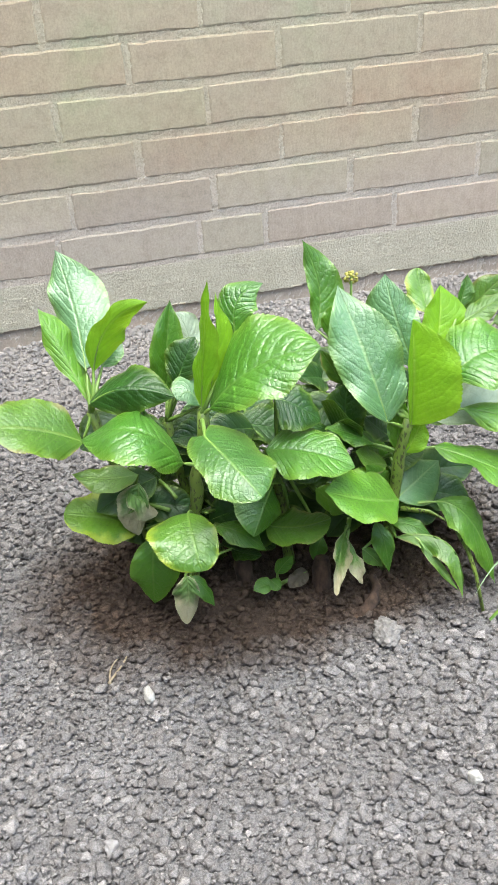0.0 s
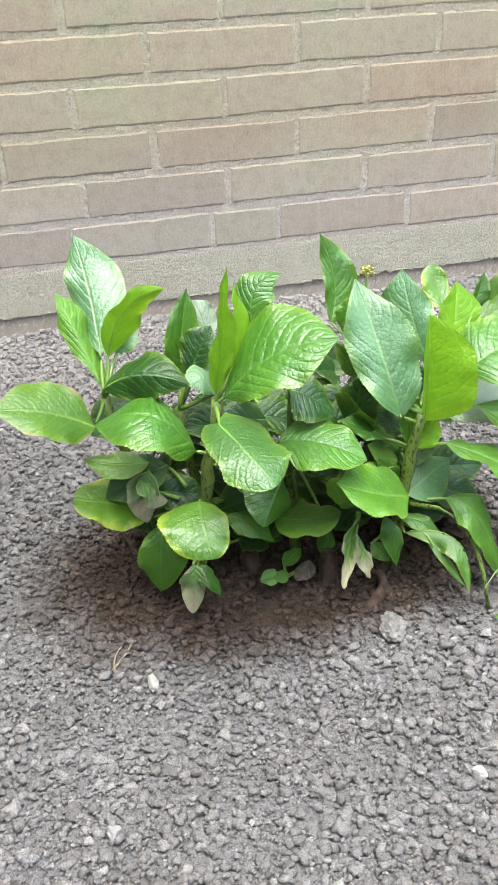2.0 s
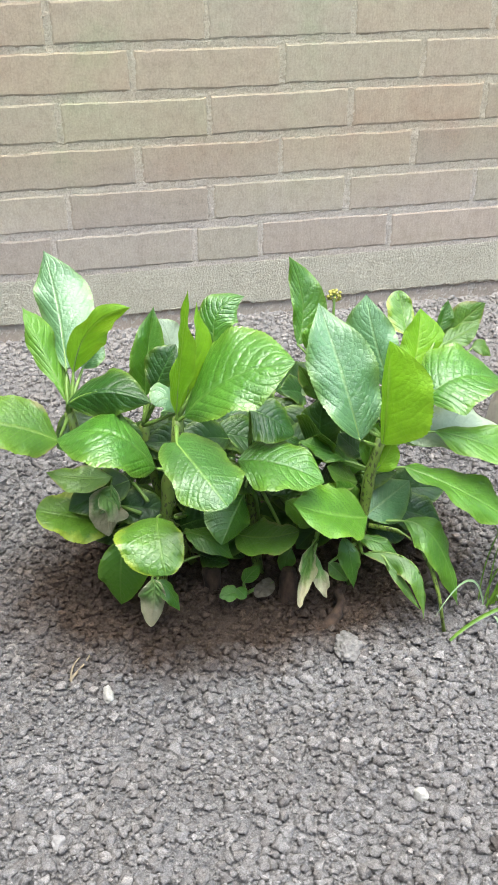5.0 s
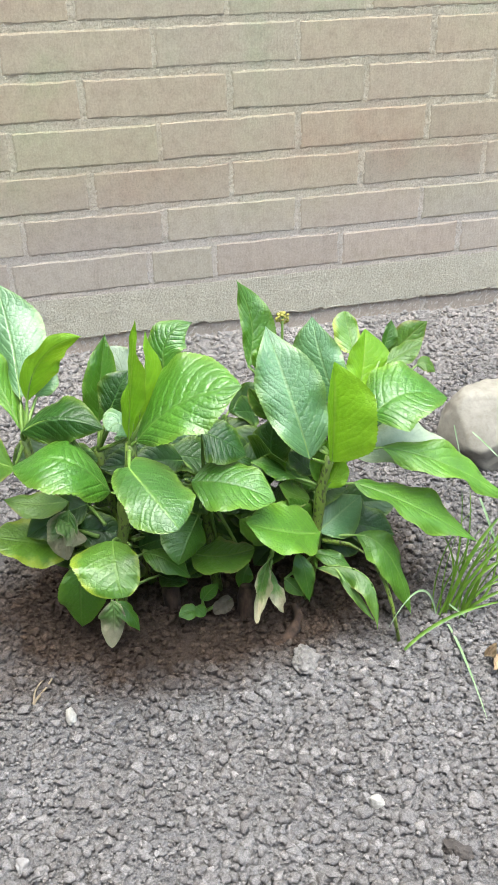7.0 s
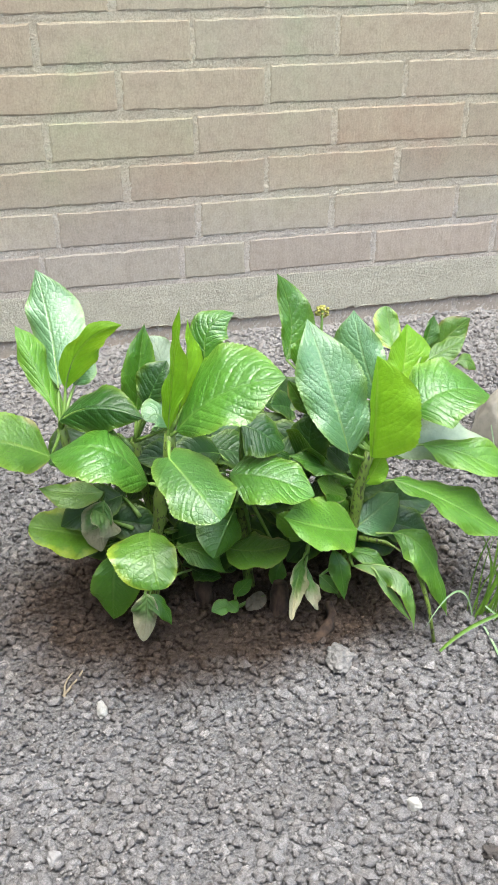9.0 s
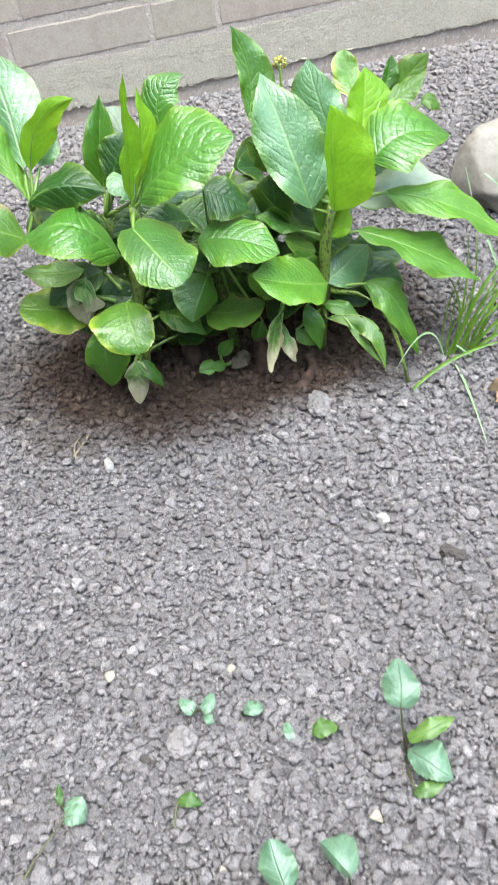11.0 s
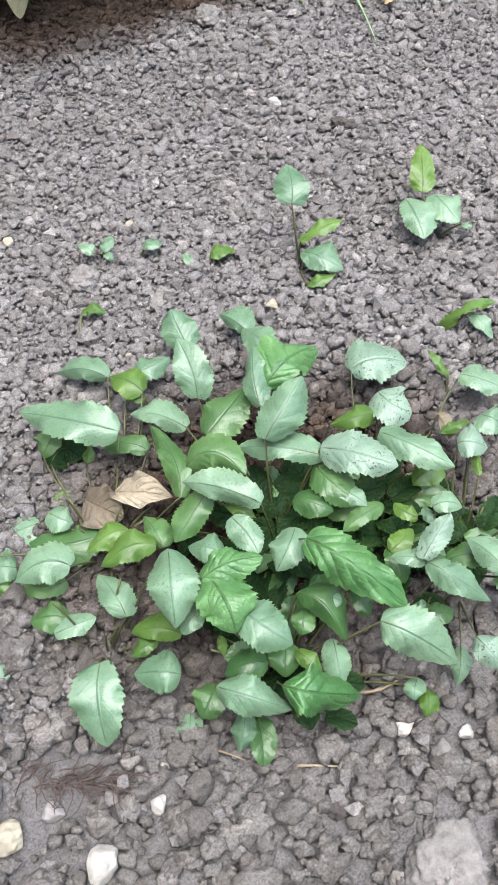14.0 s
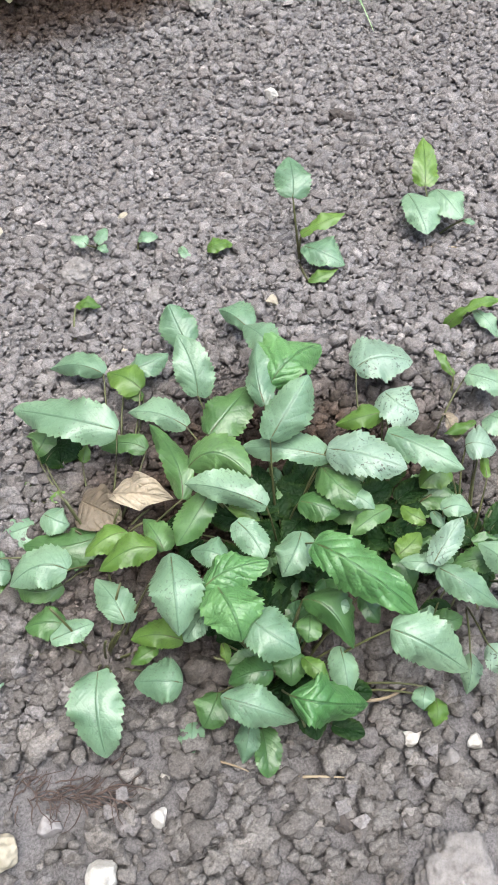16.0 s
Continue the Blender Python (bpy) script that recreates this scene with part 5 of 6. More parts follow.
perennial_leaf((-0.3166, -1.2992, 0.0450), (-0.3135, -1.2973, 0.0460), (-0.3093, -1.2939, 0.0450), (-0.3122, -1.2987, 0.0440), (-0.3150, -1.2929, 0.0440), 2)
perennial_leaf((-0.3035, -1.3135, 0.0450), (-0.2965, -1.3125, 0.0470), (-0.2885, -1.3092, 0.0450), (-0.2955, -1.3161, 0.0450), (-0.2976, -1.3062, 0.0450), 2)
perennial_leaf((-0.3065, -1.3282, 0.0550), (-0.3004, -1.3369, 0.0580), (-0.2934, -1.3408, 0.0530), (-0.2966, -1.3259, 0.0550), (-0.3048, -1.3443, 0.0540), 1)
perennial_leaf((-0.3146, -1.3264, 0.0450), (-0.3249, -1.3290, 0.0480), (-0.3365, -1.3256, 0.0430), (-0.3246, -1.3165, 0.0450), (-0.3279, -1.3408, 0.0440), 1)
perennial_leaf((-0.2786, -1.3538, 0.0500), (-0.2997, -1.3549, 0.0540), (-0.3244, -1.3394, 0.0460), (-0.2990, -1.3420, 0.0500), (-0.2993, -1.3681, 0.0500), 0)
perennial_leaf((-0.2611, -1.3690, 0.0700), (-0.2745, -1.3709, 0.0740), (-0.2894, -1.3731, 0.0660), (-0.2750, -1.3614, 0.0700), (-0.2747, -1.3774, 0.0700), 2)
perennial_leaf((-0.2480, -1.3896, 0.0760), (-0.2641, -1.3868, 0.0800), (-0.2835, -1.3878, 0.0700), (-0.2601, -1.3763, 0.0770), (-0.2672, -1.3942, 0.0750), 2)
perennial_leaf((-0.2444, -1.3897, 0.0700), (-0.2460, -1.3786, 0.0740), (-0.2494, -1.3630, 0.0680), (-0.2519, -1.3771, 0.0700), (-0.2357, -1.3784, 0.0700), 0)
perennial_leaf((-0.3009, -1.3798, 0.0700), (-0.3163, -1.3731, 0.0740), (-0.3360, -1.3732, 0.0620), (-0.3136, -1.3585, 0.0700), (-0.3146, -1.3847, 0.0670), 1)
perennial_leaf((-0.3082, -1.3749, 0.0450), (-0.3231, -1.3753, 0.0480), (-0.3368, -1.3628, 0.0430), (-0.3215, -1.3665, 0.0460), (-0.3250, -1.3818, 0.0460), 0)
perennial_leaf((-0.3357, -1.3563, 0.0500), (-0.3443, -1.3544, 0.0530), (-0.3543, -1.3496, 0.0480), (-0.3419, -1.3411, 0.0500), (-0.3461, -1.3635, 0.0500), 1)
perennial_leaf((-0.3397, -1.3601, 0.0450), (-0.3476, -1.3630, 0.0470), (-0.3569, -1.3638, 0.0430), (-0.3494, -1.3562, 0.0450), (-0.3463, -1.3674, 0.0450), 2)
perennial_leaf((-0.3494, -1.3480, 0.0600), (-0.3634, -1.3483, 0.0640), (-0.3795, -1.3396, 0.0560), (-0.3603, -1.3339, 0.0600), (-0.3672, -1.3581, 0.0580), 0)
perennial_leaf((-0.2787, -1.4174, 0.0550), (-0.2812, -1.4029, 0.0600), (-0.2873, -1.3839, 0.0550), (-0.2921, -1.3967, 0.0550), (-0.2703, -1.4057, 0.0550), 1)
perennial_leaf((-0.3129, -1.4006, 0.0450), (-0.3229, -1.3968, 0.0490), (-0.3362, -1.3925, 0.0430), (-0.3212, -1.3863, 0.0460), (-0.3275, -1.4041, 0.0450), 0)
perennial_leaf((-0.3233, -1.4070, 0.0450), (-0.3088, -1.4076, 0.0480), (-0.2967, -1.4055, 0.0440), (-0.3084, -1.4138, 0.0460), (-0.3096, -1.3994, 0.0460), 1)
perennial_leaf((-0.2509, -1.4404, 0.0550), (-0.2644, -1.4333, 0.0600), (-0.2791, -1.4275, 0.0520), (-0.2623, -1.4223, 0.0560), (-0.2665, -1.4385, 0.0550), 2)
perennial_leaf((-0.2662, -1.4369, 0.0500), (-0.2744, -1.4389, 0.0520), (-0.2833, -1.4396, 0.0480), (-0.2754, -1.4331, 0.0500), (-0.2734, -1.4429, 0.0500), 2)
perennial_leaf((-0.2427, -1.4072, 0.0980), (-0.2482, -1.4331, 0.1030), (-0.2534, -1.4507, 0.0880), (-0.2586, -1.4203, 0.0960), (-0.2341, -1.4334, 0.0960), 1)
perennial_leaf((-0.2354, -1.4364, 0.0750), (-0.2436, -1.4443, 0.0780), (-0.2513, -1.4479, 0.0720), (-0.2472, -1.4378, 0.0760), (-0.2397, -1.4489, 0.0760), 1)
perennial_leaf((-0.2137, -1.4194, 0.0900), (-0.2216, -1.4125, 0.0940), (-0.2309, -1.4039, 0.0860), (-0.2176, -1.4021, 0.0900), (-0.2254, -1.4192, 0.0900), 1)
perennial_leaf((-0.2328, -1.4327, 0.0950), (-0.2161, -1.4306, 0.1020), (-0.1943, -1.4319, 0.0970), (-0.2156, -1.4199, 0.0970), (-0.2126, -1.4406, 0.0970), 5)
perennial_leaf((-0.2266, -1.4304, 0.0950), (-0.2233, -1.4532, 0.1030), (-0.2234, -1.4667, 0.0900), (-0.2384, -1.4482, 0.0940), (-0.2066, -1.4529, 0.0960), 5)
perennial_leaf((-0.2161, -1.4544, 0.0900), (-0.2081, -1.4699, 0.0940), (-0.1963, -1.4822, 0.0850), (-0.1997, -1.4579, 0.0900), (-0.2169, -1.4772, 0.0880), 1)
perennial_leaf((-0.2428, -1.4833, 0.0700), (-0.2280, -1.4969, 0.0750), (-0.2078, -1.5076, 0.0600), (-0.2201, -1.4874, 0.0700), (-0.2337, -1.5023, 0.0670), 1)
perennial_leaf((-0.2106, -1.4774, 0.0600), (-0.2228, -1.4755, 0.0640), (-0.2357, -1.4735, 0.0560), (-0.2204, -1.4651, 0.0600), (-0.2253, -1.4831, 0.0600), 0)
perennial_leaf((-0.1952, -1.4680, 0.0550), (-0.2001, -1.4791, 0.0580), (-0.2035, -1.4868, 0.0520), (-0.2086, -1.4744, 0.0550), (-0.1925, -1.4809, 0.0550), 0)
perennial_leaf((-0.2093, -1.4977, 0.0750), (-0.1946, -1.5099, 0.0800), (-0.1669, -1.5098, 0.0450), (-0.1871, -1.4959, 0.0750), (-0.1966, -1.5188, 0.0680), 5)
perennial_leaf((-0.1922, -1.4770, 0.0600), (-0.1887, -1.4858, 0.0630), (-0.1833, -1.4934, 0.0580), (-0.1927, -1.4875, 0.0610), (-0.1839, -1.4827, 0.0610), 2)
perennial_leaf((-0.1687, -1.4748, 0.0500), (-0.1725, -1.4909, 0.0550), (-0.1758, -1.5031, 0.0470), (-0.1797, -1.4859, 0.0500), (-0.1654, -1.4924, 0.0500), 1)
perennial_leaf((-0.1788, -1.4551, 0.0600), (-0.1829, -1.4640, 0.0630), (-0.1863, -1.4693, 0.0580), (-0.1886, -1.4602, 0.0610), (-0.1764, -1.4662, 0.0610), 0)
perennial_leaf((-0.1677, -1.4155, 0.0850), (-0.1773, -1.4287, 0.0900), (-0.1880, -1.4356, 0.0800), (-0.1856, -1.4211, 0.0850), (-0.1672, -1.4326, 0.0860), 1)
perennial_leaf((-0.2590, -1.4617, 0.0500), (-0.2699, -1.4578, 0.0550), (-0.2847, -1.4497, 0.0460), (-0.2642, -1.4445, 0.0500), (-0.2729, -1.4671, 0.0480), 1)
perennial_leaf((-0.3019, -1.4377, 0.0500), (-0.3084, -1.4606, 0.0500), (-0.3120, -1.4793, 0.0300), (-0.3214, -1.4529, 0.0500), (-0.2960, -1.4656, 0.0500), 1)
perennial_leaf((-0.3621, -1.3973, 0.0300), (-0.3638, -1.4103, 0.0340), (-0.3687, -1.4189, 0.0270), (-0.3741, -1.4049, 0.0300), (-0.3558, -1.4123, 0.0300), 1)
perennial_leaf((-0.2608, -1.4750, 0.0220), (-0.2641, -1.4850, 0.0260), (-0.2683, -1.4920, 0.0190), (-0.2705, -1.4801, 0.0220), (-0.2568, -1.4856, 0.0220), 1)
perennial_leaf((-0.2419, -1.4694, 0.0350), (-0.2485, -1.4787, 0.0380), (-0.2562, -1.4841, 0.0320), (-0.2556, -1.4711, 0.0360), (-0.2412, -1.4849, 0.0360), 0)
perennial_leaf((-0.2299, -1.4890, 0.0320), (-0.2360, -1.5016, 0.0350), (-0.2423, -1.5096, 0.0270), (-0.2412, -1.4965, 0.0300), (-0.2285, -1.5016, 0.0300), 1)
perennial_leaf((-0.2308, -1.4501, 0.0550), (-0.2312, -1.4568, 0.0570), (-0.2322, -1.4625, 0.0530), (-0.2339, -1.4557, 0.0550), (-0.2280, -1.4564, 0.0550), 2)
perennial_leaf((-0.1451, -1.4862, 0.0800), (-0.1314, -1.5015, 0.0800), (-0.1096, -1.5164, 0.0550), (-0.1170, -1.4942, 0.0800), (-0.1393, -1.5052, 0.0700), 1)
perennial_leaf((-0.1065, -1.4747, 0.0400), (-0.1017, -1.4819, 0.0430), (-0.0907, -1.4818, 0.0380), (-0.1049, -1.4873, 0.0410), (-0.0971, -1.4751, 0.0410), 0)
perennial_leaf((-0.1075, -1.4625, 0.0850), (-0.0961, -1.4546, 0.0920), (-0.0826, -1.4467, 0.0950), (-0.1031, -1.4508, 0.0870), (-0.0869, -1.4573, 0.0900), 3)
perennial_leaf((-0.1045, -1.4634, 0.0800), (-0.0965, -1.4785, 0.0840), (-0.0786, -1.4948, 0.0680), (-0.0883, -1.4724, 0.0800), (-0.1025, -1.4820, 0.0780), 1)
perennial_leaf((-0.1019, -1.4608, 0.0760), (-0.1119, -1.4569, 0.0800), (-0.1208, -1.4494, 0.0730), (-0.1083, -1.4511, 0.0780), (-0.1142, -1.4610, 0.0780), 1)
perennial_leaf((-0.0862, -1.4338, 0.0850), (-0.0781, -1.4357, 0.0880), (-0.0696, -1.4399, 0.0830), (-0.0809, -1.4411, 0.0860), (-0.0737, -1.4284, 0.0860), 1)
perennial_leaf((-0.0878, -1.4278, 0.0750), (-0.0881, -1.4351, 0.0770), (-0.0862, -1.4407, 0.0740), (-0.0913, -1.4352, 0.0750), (-0.0835, -1.4332, 0.0750), 1)
perennial_leaf((-0.1150, -1.4400, 0.0600), (-0.1067, -1.4378, 0.0630), (-0.0956, -1.4316, 0.0600), (-0.1041, -1.4436, 0.0610), (-0.1080, -1.4302, 0.0610), 2)
perennial_leaf((-0.0907, -1.4277, 0.0650), (-0.0971, -1.4219, 0.0670), (-0.0993, -1.4122, 0.0640), (-0.0920, -1.4177, 0.0650), (-0.1009, -1.4242, 0.0650), 2)
perennial_leaf((-0.0658, -1.4900, 0.0800), (-0.0709, -1.4752, 0.0860), (-0.0761, -1.4585, 0.0800), (-0.0566, -1.4655, 0.0800), (-0.0767, -1.4750, 0.0800), 1)
perennial_leaf((-0.0628, -1.4673, 0.0650), (-0.0770, -1.4630, 0.0680), (-0.0896, -1.4593, 0.0620), (-0.0732, -1.4548, 0.0660), (-0.0792, -1.4696, 0.0660), 0)
perennial_leaf((-0.0976, -1.5105, 0.0700), (-0.0965, -1.5212, 0.0740), (-0.0904, -1.5324, 0.0660), (-0.0858, -1.5161, 0.0700), (-0.1028, -1.5221, 0.0680), 3)
perennial_leaf((-0.1000, -1.5047, 0.0450), (-0.1075, -1.5168, 0.0500), (-0.1119, -1.5237, 0.0380), (-0.1113, -1.5134, 0.0450), (-0.0992, -1.5169, 0.0450), 1)
perennial_leaf((-0.0438, -1.3908, 0.0700), (-0.0370, -1.3948, 0.0740), (-0.0269, -1.4003, 0.0680), (-0.0290, -1.3818, 0.0700), (-0.0430, -1.4024, 0.0700), 3)
perennial_leaf((-0.0183, -1.3761, 0.0700), (-0.0160, -1.3837, 0.0740), (-0.0072, -1.3877, 0.0680), (-0.0239, -1.3908, 0.0720), (-0.0058, -1.3741, 0.0720), 1)
perennial_leaf((-0.0085, -1.3339, 0.0600), (0.0003, -1.3458, 0.0630), (0.0147, -1.3555, 0.0570), (-0.0060, -1.3525, 0.0610), (0.0091, -1.3365, 0.0610), 1)
perennial_leaf((-0.0235, -1.3714, 0.0600), (-0.0367, -1.3740, 0.0630), (-0.0466, -1.3714, 0.0580), (-0.0351, -1.3691, 0.0610), (-0.0364, -1.3767, 0.0610), 2)
perennial_leaf((-0.0388, -1.4124, 0.0600), (-0.0362, -1.4043, 0.0620), (-0.0314, -1.3936, 0.0600), (-0.0324, -1.4039, 0.0600), (-0.0381, -1.4027, 0.0600), 2)
perennial_leaf((-0.1115, -1.4354, 0.0550), (-0.1144, -1.4492, 0.0600), (-0.1135, -1.4592, 0.0500), (-0.1214, -1.4483, 0.0580), (-0.1061, -1.4485, 0.0580), 0)
perennial_leaf((-0.1150, -1.4705, 0.0350), (-0.1078, -1.4772, 0.0400), (-0.0948, -1.4802, 0.0330), (-0.1111, -1.4827, 0.0380), (-0.1033, -1.4704, 0.0380), 1)
perennial_leaf((-0.3009, -1.2769, 0.0500), (-0.2924, -1.2715, 0.0550), (-0.2853, -1.2526, 0.0500), (-0.2850, -1.2783, 0.0530), (-0.3003, -1.2616, 0.0530), 0)
perennial_leaf((-0.2984, -1.3400, 0.0450), (-0.3009, -1.3338, 0.0500), (-0.3043, -1.3203, 0.0450), (-0.2937, -1.3298, 0.0480), (-0.3084, -1.3353, 0.0480), 1)
perennial_leaf((-0.1152, -1.4025, 0.0600), (-0.1284, -1.4039, 0.0640), (-0.1408, -1.3993, 0.0580), (-0.1260, -1.3930, 0.0620), (-0.1296, -1.4125, 0.0620), 0)
perennial_leaf((-0.3857, -1.3112, 0.0700), (-0.3701, -1.2902, 0.0760), (-0.3551, -1.2588, 0.0700), (-0.3890, -1.2710, 0.0700), (-0.3464, -1.2928, 0.0700), 1)

# lower leaves close to the soil, most coloured as dark as the clump's shade
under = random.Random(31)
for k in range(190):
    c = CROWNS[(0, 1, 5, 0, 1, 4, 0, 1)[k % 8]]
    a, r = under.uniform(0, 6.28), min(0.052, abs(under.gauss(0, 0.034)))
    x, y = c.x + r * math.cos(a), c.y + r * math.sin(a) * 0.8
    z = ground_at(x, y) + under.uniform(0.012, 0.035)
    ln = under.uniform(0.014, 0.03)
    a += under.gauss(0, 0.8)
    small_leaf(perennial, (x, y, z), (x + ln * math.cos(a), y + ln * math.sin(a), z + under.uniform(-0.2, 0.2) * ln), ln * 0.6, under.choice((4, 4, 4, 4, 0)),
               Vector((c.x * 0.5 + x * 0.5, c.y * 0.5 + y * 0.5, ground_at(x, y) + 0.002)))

# rosettes of thin stalks at the crowns
stalk_rng = random.Random(5)
for crown in CROWNS:
    for k in range(7):
        a, r = stalk_rng.uniform(0, 6.28), stalk_rng.uniform(0.012, 0.04)
        x, y = crown.x + r * math.cos(a), crown.y + r * math.sin(a)
        root = (crown.x + 0.3 * (x - crown.x), crown.y + 0.3 * (y - crown.y), ground_at(crown.x, crown.y))
        top = (x, y, ground_at(x, y) + stalk_rng.uniform(0.015, 0.05))
        tube("stalk", curve_points(root, top, (0, 0, 0.006), 4), [0.0008] * 5, RUSSET, perennial, 5)


def seedling(root, label, leaves):
    root = Vector((root[0], root[1], ground_at(root[0], root[1])))
    plant = thing("seedling", root, label, "seedling", "seedlings on the bed")
    for points, kind in leaves:
        small_blade(plant, points, kind, root, 0.0008)
    return plant


TALL = "young seedling with pale green toothed leaves on thin stalks"
TINY = "tiny seedling with small blue-green leaves among soil crumbs"
seedling((-0.055, -1.152), TALL, [(((-0.0566, -1.1394, 0.0800), (-0.0518, -1.1271, 0.0880), (-0.0460, -1.1048, 0.0900), (-0.0625, -1.1163, 0.0850), (-0.0390, -1.1312, 0.0850)), 1), (((-0.0550, -1.1531, 0.0520), (-0.0379, -1.1548, 0.0600), (-0.0146, -1.1496, 0.0580), (-0.0380, -1.1606, 0.0590), (-0.0369, -1.1467, 0.0590)), 2), (((-0.0555, -1.1590, 0.0450), (-0.0462, -1.1763, 0.0500), (-0.0324, -1.1888, 0.0420), (-0.0339, -1.1596, 0.0470), (-0.0544, -1.1794, 0.0450)), 1), (((-0.0633, -1.1876, 0.0360), (-0.0532, -1.1903, 0.0400), (-0.0376, -1.1884, 0.0400), (-0.0535, -1.1948, 0.0390), (-0.0521, -1.1839, 0.0390)), 2)])
seedling((0.063, -1.166), TALL, [(((0.0610, -1.1422, 0.0550), (0.0677, -1.1278, 0.0620), (0.0809, -1.0972, 0.0660), (0.0588, -1.1240, 0.0600), (0.0784, -1.1300, 0.0600)), 2), (((0.0495, -1.1358, 0.0460), (0.0452, -1.1617, 0.0500), (0.0433, -1.1831, 0.0420), (0.0363, -1.1578, 0.0460), (0.0653, -1.1618, 0.0470)), 1), (((0.0722, -1.1427, 0.0480), (0.0718, -1.1621, 0.0520), (0.0760, -1.1807, 0.0460), (0.0869, -1.1528, 0.0480), (0.0601, -1.1714, 0.0480)), 1), (((0.0846, -1.1723, 0.0350), (0.0861, -1.1785, 0.0370), (0.0914, -1.1792, 0.0350), (0.0846, -1.1803, 0.0360), (0.0890, -1.1749, 0.0360)), 1)])
seedling((-0.204, -1.057), TINY, [(((-0.2146, -1.0661, 0.0260), (-0.2184, -1.0602, 0.0290), (-0.2246, -1.0499, 0.0260), (-0.2146, -1.0539, 0.0280), (-0.2220, -1.0641, 0.0280)), 1), (((-0.2061, -1.0700, 0.0280), (-0.2006, -1.0654, 0.0310), (-0.1946, -1.0548, 0.0290), (-0.1974, -1.0691, 0.0300), (-0.2037, -1.0593, 0.0300)), 1), (((-0.2057, -1.0709, 0.0260), (-0.2031, -1.0775, 0.0280), (-0.1994, -1.0802, 0.0250), (-0.2056, -1.0798, 0.0270), (-0.2003, -1.0729, 0.0270)), 1)])
seedling((-0.174, -1.078), TINY, [(((-0.1720, -1.0771, 0.0260), (-0.1641, -1.0797, 0.0290), (-0.1555, -1.0800, 0.0260), (-0.1650, -1.0849, 0.0280), (-0.1628, -1.0722, 0.0280)), 1)])
seedling((-0.142, -1.109), TINY, [(((-0.1419, -1.0976, 0.0240), (-0.1412, -1.1090, 0.0270), (-0.1392, -1.1169, 0.0240), (-0.1449, -1.1098, 0.0260), (-0.1372, -1.1061, 0.0260)), 1)])
seedling((-0.114, -1.112), TINY, [(((-0.1222, -1.1129, 0.0280), (-0.1127, -1.1159, 0.0320), (-0.1011, -1.1165, 0.0280), (-0.1141, -1.1222, 0.0310), (-0.1108, -1.1074, 0.0310)), 2)])
seedling((-0.250, -1.163), TINY, [(((-0.2410, -1.1383, 0.0340), (-0.2321, -1.1437, 0.0380), (-0.2229, -1.1473, 0.0330), (-0.2337, -1.1479, 0.0370), (-0.2304, -1.1374, 0.0370)), 2)])
seedling((-0.333, -1.114), TINY, [(((-0.3344, -1.1135, 0.0280), (-0.3335, -1.1069, 0.0320), (-0.3340, -1.0956, 0.0320), (-0.3310, -1.1064, 0.0310), (-0.3363, -1.1058, 0.0310)), 2), (((-0.3309, -1.1147, 0.0280), (-0.3214, -1.1183, 0.0320), (-0.3140, -1.1263, 0.0270), (-0.3240, -1.1239, 0.0310), (-0.3190, -1.1112, 0.0310)), 1)])
seedling((-0.386, -1.198), TINY, [(((-0.3304, -1.1263, 0.0340), (-0.3213, -1.1285, 0.0380), (-0.3145, -1.1321, 0.0320), (-0.3231, -1.1353, 0.0370), (-0.3196, -1.1195, 0.0370)), 1)])
seedling((0.011, -1.276), TALL, [(((0.0112, -1.2734, 0.0360), (0.0257, -1.2776, 0.0560), (0.0543, -1.2768, 0.0520), (0.0255, -1.2820, 0.0550), (0.0270, -1.2716, 0.0550)), 2), (((0.0343, -1.2737, 0.0460), (0.0363, -1.2878, 0.0480), (0.0403, -1.3001, 0.0400), (0.0313, -1.2895, 0.0470), (0.0426, -1.2847, 0.0470)), 1)])
seedling((-0.020, -1.335), TALL, [(((-0.0125, -1.3255, 0.0500), (-0.0162, -1.3158, 0.0560), (-0.0168, -1.3019, 0.0560), (-0.0126, -1.3141, 0.0550), (-0.0187, -1.3162, 0.0550)), 2)])


# ---- grass tuft ----
grass = thing("grass_tuft", (0.182, -0.713, ground_at(0.182, -0.713)), "tuft of thin green grass blades rooted in the soil", "grass")


def blade(start, end, lift, width, material=None, n=12):
    """A grass blade: a narrow channelled strip, widest in the middle and pointed."""
    line = curve_points(start, end, lift, n)
    verts, faces = [], []
    for i, p in enumerate(line):
        along = (line[min(i + 1, n)] - line[max(i - 1, 0)]).normalized()
        across = along.cross(Vector((0.2, -0.75, 0.6))).normalized()
        up = across.cross(along)
        w = width * (0.55 + 0.45 * math.sin(math.pi * min(1, i / n + 0.2))) * (1 if i < n else 0.08) * (1 - 0.7 * max(0, i / n - 0.6))
        w *= 0.6
        verts += [p - across * w, p - up * w * 0.45, p + across * w]
    for i in range(n):
        for k in range(2):
            faces.append((i * 3 + k, i * 3 + k + 1, i * 3 + k + 4, i * 3 + k + 3))
    o = Vector(grass.location)
    ob = new("blade", mesh_of("blade", [v - o for v in verts], faces, material or GRASS))
    ob.parent = grass


blade((0.169, -0.712, 0.029), (0.097, -0.742, 0.054), (0.008, 0.007, 0.035), .0022, GRASS_PALE)
blade((0.175, -0.708, 0.022), (0.169, -0.685, 0.138), (0.019, -0.003, 0.002), .0028)
blade((0.181, -0.706, 0.021), (0.218, -0.650, 0.154), (0.001, -0.012, 0.006), .0026)
blade((0.183, -0.706, 0.022), (0.231, -0.645, 0.148), (0.006, -0.010, 0.005), .0028)
